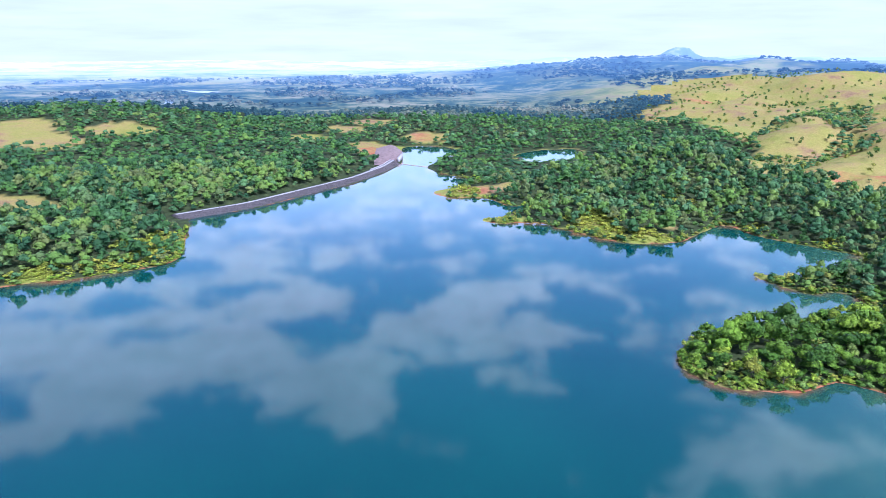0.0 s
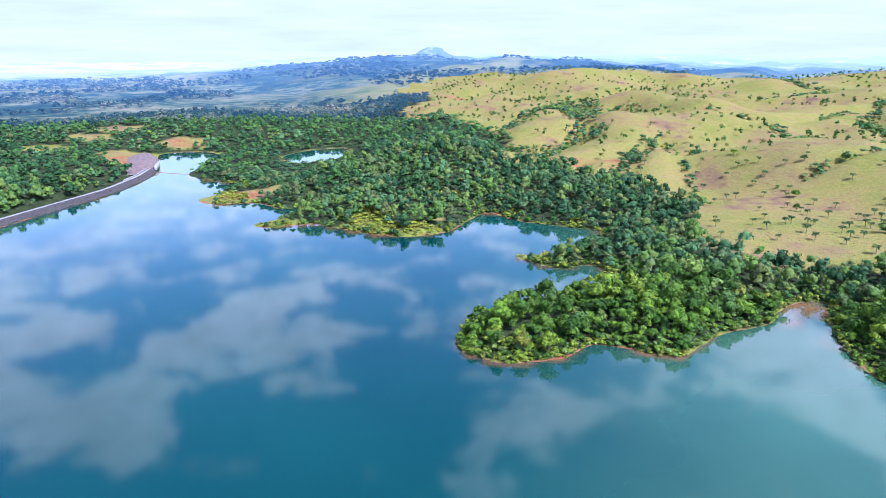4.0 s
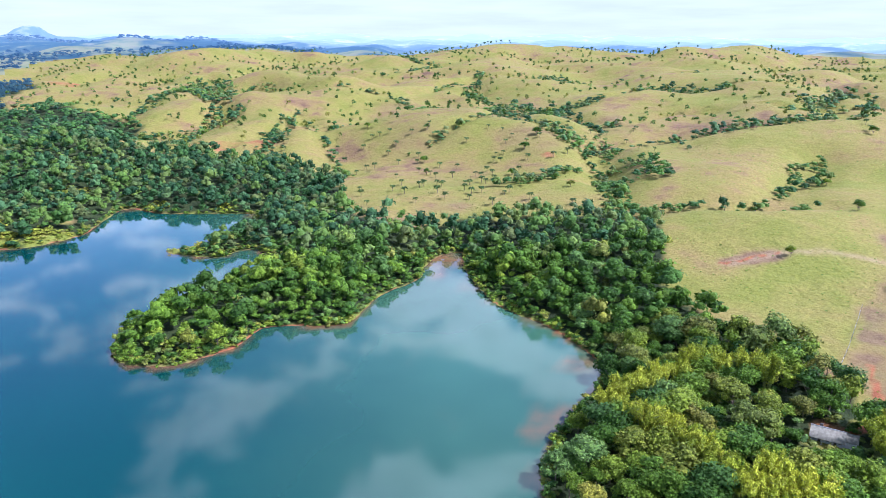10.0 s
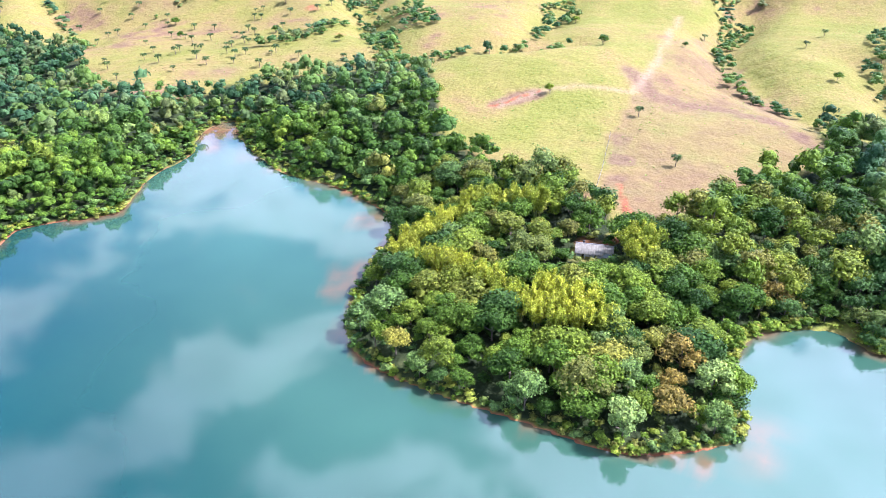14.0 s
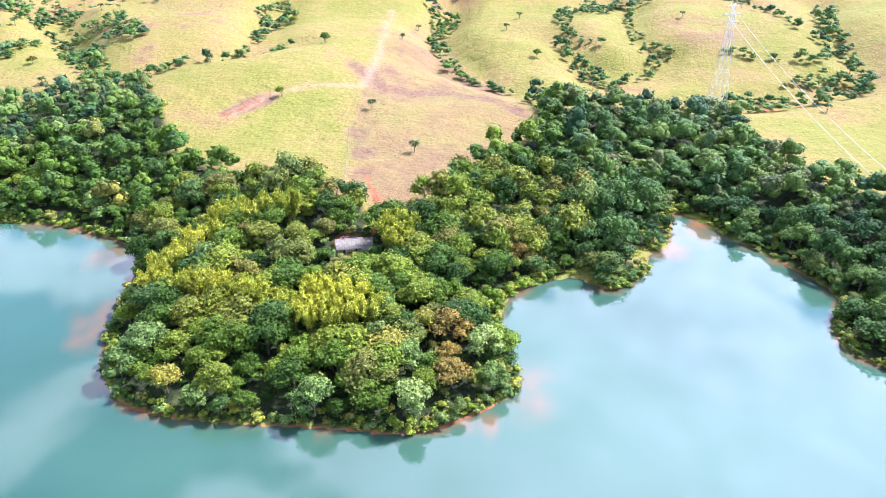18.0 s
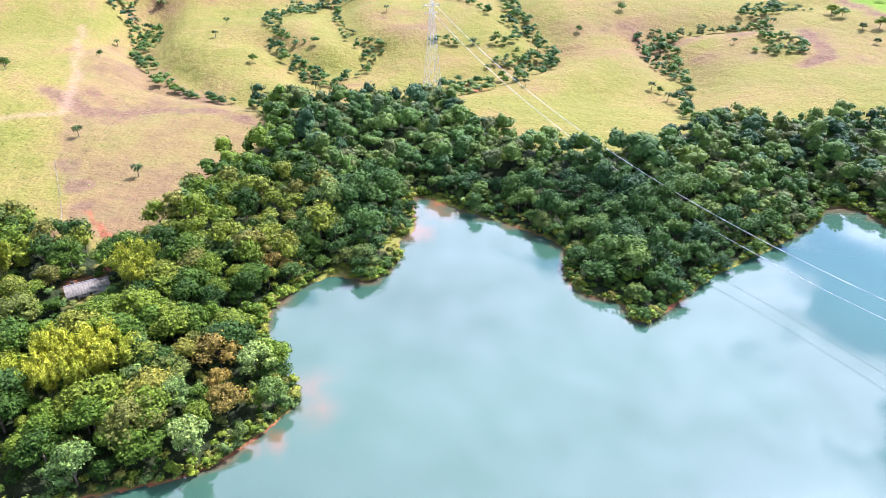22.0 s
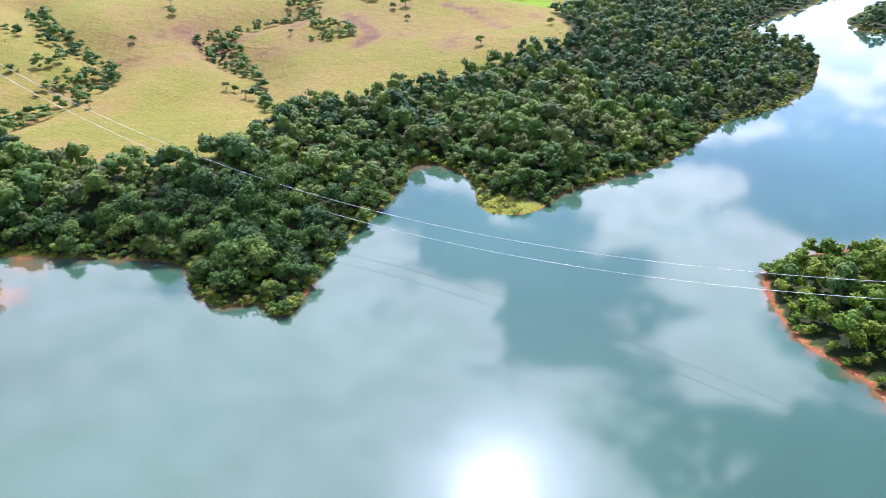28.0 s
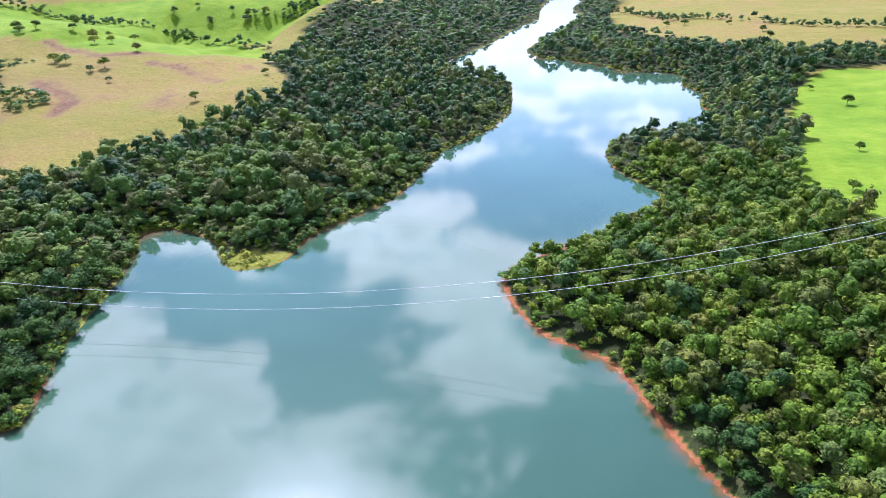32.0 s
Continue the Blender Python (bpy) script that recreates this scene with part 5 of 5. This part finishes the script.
def build_house(x, y, turn):
    z = float(ground_at(x, y)[0])
    house = tagged(new("house"), "small whitewashed farmhouse with a weathered grey roof among trees", "house")
    house.matrix_basis = pose(x, y, z, 0, 0, turn) @ Matrix.Scale(0.74, 4)
    walls = {"wall": [box(-3.2, -3.0, -5, 5, -0.4, 2.8), box(3.0, 3.2, -5, 5, -0.4, 2.8), box(-3.0, 3.0, -5, -4.8, -0.4, 2.8), box(-3.0, 3.0, 4.8, 5, -0.4, 2.8)]}
    for w in walls["wall"]:
        part("wall", mesh_from("wall", *w, M_WALL, flat=True), house)
    for s in (-1, 1):
        gable = np.array([[-3.1, s * 4.9, 2.8], [3.1, s * 4.9, 2.8], [0, s * 4.9, 4.1], [0, s * 4.9, 4.1], [-3.1, s * 4.75, 2.8], [3.1, s * 4.75, 2.8], [0, s * 4.75, 4.1], [0, s * 4.75, 4.1]])
        part("gable", mesh_from("gable", gable, np.array([[0, 1, 2, 3], [4, 7, 6, 5], [0, 4, 5, 1], [1, 5, 6, 2], [2, 6, 4, 0]]), M_WALL, flat=True), house)
    part("roof", mesh_from("roof", *roof_plane(-5.4, 0, -5.7, 5.7, 2.3, 4.35), M_ROOF), house, "corrugated fibre cement roof slope")
    part("roof", mesh_from("roof", *roof_plane(3.9, 0, -5.7, 5.7, 2.55, 4.35), M_ROOF), house, "corrugated fibre cement roof slope")
    part("ridge_cap", mesh_from("ridge_cap", *tube((0, -5.7, 4.36), (0, 5.7, 4.36), 0.18, 0.18, 8), M_CONCRETE), house)
    for k in (-4.9, -1.6, 1.6, 4.9):
        part("porch_post", mesh_from("porch_post", *box(-5.2, -5.0, k - 0.1, k + 0.1, -0.4, 2.35), M_WALL, flat=True), house)
    for k in (-2.6, 2.4):
        door = part("door", mesh_from("door", *box(-3.27, -3.205, k - 0.45, k + 0.45, -0.2, 1.95), M_DARK, flat=True), house)
        part("handle", mesh_from("handle", *box(-3.32, -3.27, k + 0.28, k + 0.36, 0.8, 0.95), M_STEEL, flat=True), door)
    for k in (-0.2, 4.0, -4.1):
        window = part("window", mesh_from("window", *box(-3.26, -3.205, k - 0.5, k + 0.5, 0.8, 1.8), M_DARK, flat=True), house)
        part("sill", mesh_from("sill", *box(-3.36, -3.205, k - 0.6, k + 0.6, 0.70, 0.795), M_CONCRETE, flat=True), window)
    part("wing_wall", mesh_from("wing_wall", *box(-2.6, 2.2, -9.2, -5.02, -0.4, 2.2), M_WALL, flat=True), house)
    part("wing_roof", mesh_from("wing_roof", *roof_plane(-3.2, 2.6, -9.7, -5.75, 2.25, 3.0, ribs=5), M_ROOF), house, "lower lean-to roof")
    part("water_tank", mesh_from("water_tank", *join([tube((1.2, 2.4, 3.6), (1.2, 2.4, 4.9), 0.6, 0.55, 10), tube((1.2, 2.4, 4.9), (1.2, 2.4, 5.0), 0.55, 0.1, 10)]), M_DARK), house, "small dark rooftop water tank")


build_house(189, 37, 12)


def build_tower(x, y, top, turn):
    """A lattice tower whose top stands at that height above the water."""
    z = float(ground_at(x, y)[0])
    h = top - z
    tower = tagged(new("transmission_tower"), "tall slender galvanised lattice power tower on the grassland", "power tower", "power line towers")
    tower.matrix_basis = pose(x, y, z, 0, 0, turn)
    half = lambda s: 3.4 * (1 - s) ** 1.2 + 0.55
    corners = [(1, 1), (-1, 1), (-1, -1), (1, -1)]
    steps = np.linspace(0, 1, 9)
    for cx, cy in corners:
        part("leg", mesh_from("leg", *join([tube((cx * half(a), cy * half(a), a * h - (0.4 if a == 0 else 0)), (cx * half(b), cy * half(b), b * h), 0.11, 0.09, 4) for a, b in zip(steps[:-1], steps[1:])]), M_STEEL), tower)
    for k in range(4):
        (ax, ay), (bx, by) = corners[k], corners[(k + 1) % 4]
        pieces = []
        for a, b in zip(steps[:-1], steps[1:]):
            pieces += [tube((ax * half(a), ay * half(a), a * h), (bx * half(b), by * half(b), b * h), 0.05, 0.05, 4), tube((bx * half(a), by * half(a), a * h), (ax * half(b), ay * half(b), b * h), 0.05, 0.05, 4),
                       tube((ax * half(b), ay * half(b), b * h), (bx * half(b), by * half(b), b * h), 0.05, 0.05, 4)]
        part("bracing", mesh_from("bracing", *join(pieces), M_STEEL), tower)
    for zz, reach in ((h - 0.6, 3.6), (h - 4.4, 4.6), (h - 8.2, 3.8)):
        arm = part("crossarm", mesh_from("crossarm", *join([tube((0, -reach, zz), (0, reach, zz), 0.12, 0.12, 4), tube((0, -reach, zz), (0, 0, zz + 1.2), 0.05, 0.05, 4), tube((0, reach, zz), (0, 0, zz + 1.2), 0.05, 0.05, 4)]), M_STEEL), tower)
        for s in (-1, 1):
            part("insulator", mesh_from("insulator", *tube((0, s * reach, zz), (0, s * reach, zz - 1.1), 0.12, 0.16, 8), M_CONCRETE), arm)


build_tower(353, -122, 50.5, 8)
build_tower(-122, -192, 60.5, 8)


def build_wire(a, b, sag, label):
    s = np.linspace(0, 1, 97)
    p = np.array(a) + (np.array(b) - np.array(a)) * s[:, None]
    p[:, 2] -= 4 * sag * s * (1 - s)
    tagged(new("power_line", mesh_from("power_line", *join([tube(u, v, 0.058, 0.058, 5) for u, v in zip(p[:-1], p[1:])]), M_WIRE)), label, "cable", "power line cables")


build_wire((352.5, -118.2, 47.0), (-120.5, -191.7, 56.0), 44.7, "bright overhead power cable sagging across the lake arm")
build_wire((352.5, -119.6, 50.6), (-119.5, -191.5, 59.5), 43.6, "bright overhead power cable sagging across the lake arm")


def build_pond(name, x, y, rx, ry, turn, label):
    """A bright bend of the far river, lying on the plain."""
    t = np.linspace(0, 2 * np.pi, 40, endpoint=False)
    q = 1 + 0.22 * np.sin(3 * t + x) + 0.12 * np.sin(5 * t)
    px, py = np.cos(t) * rx * q, np.sin(t) * ry * q
    c, s = math.cos(turn), math.sin(turn)
    px, py = x + px * c - py * s, y + px * s + py * c
    z = float(ground_at([x], [y])[0]) + 2.2
    v = np.vstack([[[x, y, z]], np.stack([px, py, np.full(40, z)], 1)])
    k = np.arange(40)
    f = np.stack([np.zeros(40, int), k + 1, (k + 1) % 40 + 1], 1)
    tagged(new(name, mesh_from(name, v, f, M_RIVER)), label, "water", kind="structure")


M_RIVER, _nt, _b = material("far_river_water")
_nt.links.new(ramp(_nt, grain(_nt, 40), [(0.3, (0.13, 0.19, 0.23)), (0.7, (0.20, 0.26, 0.29))]), _b.inputs["Base Color"])
_b.inputs["Roughness"].default_value = 0.12
build_pond("river", -563, 1480, 9, 110, 0.36, "bright far bend of the river")
build_pond("river", -600, 1790, 26, 60, 0.9, "bright far bend of the river")
build_pond("river", -343, 1150, 9, 45, 0.9, "bright far bend of the river")


def build_fence(line, gap=3.2):
    """A wire fence on wooden posts."""
    fence = tagged(new("fence"), "old wire fence on wooden posts across the dry field", "fence")
    p = np.array(line, float)
    s = np.concatenate([[0], np.cumsum(np.hypot(*np.diff(p, axis=0).T))])
    q = np.arange(0, s[-1], gap)
    x, y = np.interp(q, s, p[:, 0]), np.interp(q, s, p[:, 1])
    z = ground_at(x, y)
    post = mesh_from("post", *tube((0, 0, -0.3), (0.02, 0.01, 1.35), 0.07, 0.06, 6), M_DARK)
    for k in range(len(q)):
        part("post", post, fence).matrix_basis = pose(x[k], y[k], z[k])
    for lift in (0.4, 0.8, 1.2):
        w = np.stack([x, y, z + lift], 1)
        part("wire", mesh_from("wire", *join([tube(a, b, 0.012, 0.012, 3) for a, b in zip(w[:-1], w[1:])]), M_STEEL), fence)


build_fence([(231, 45.5), (249, 47.5), (291, 53.5)])
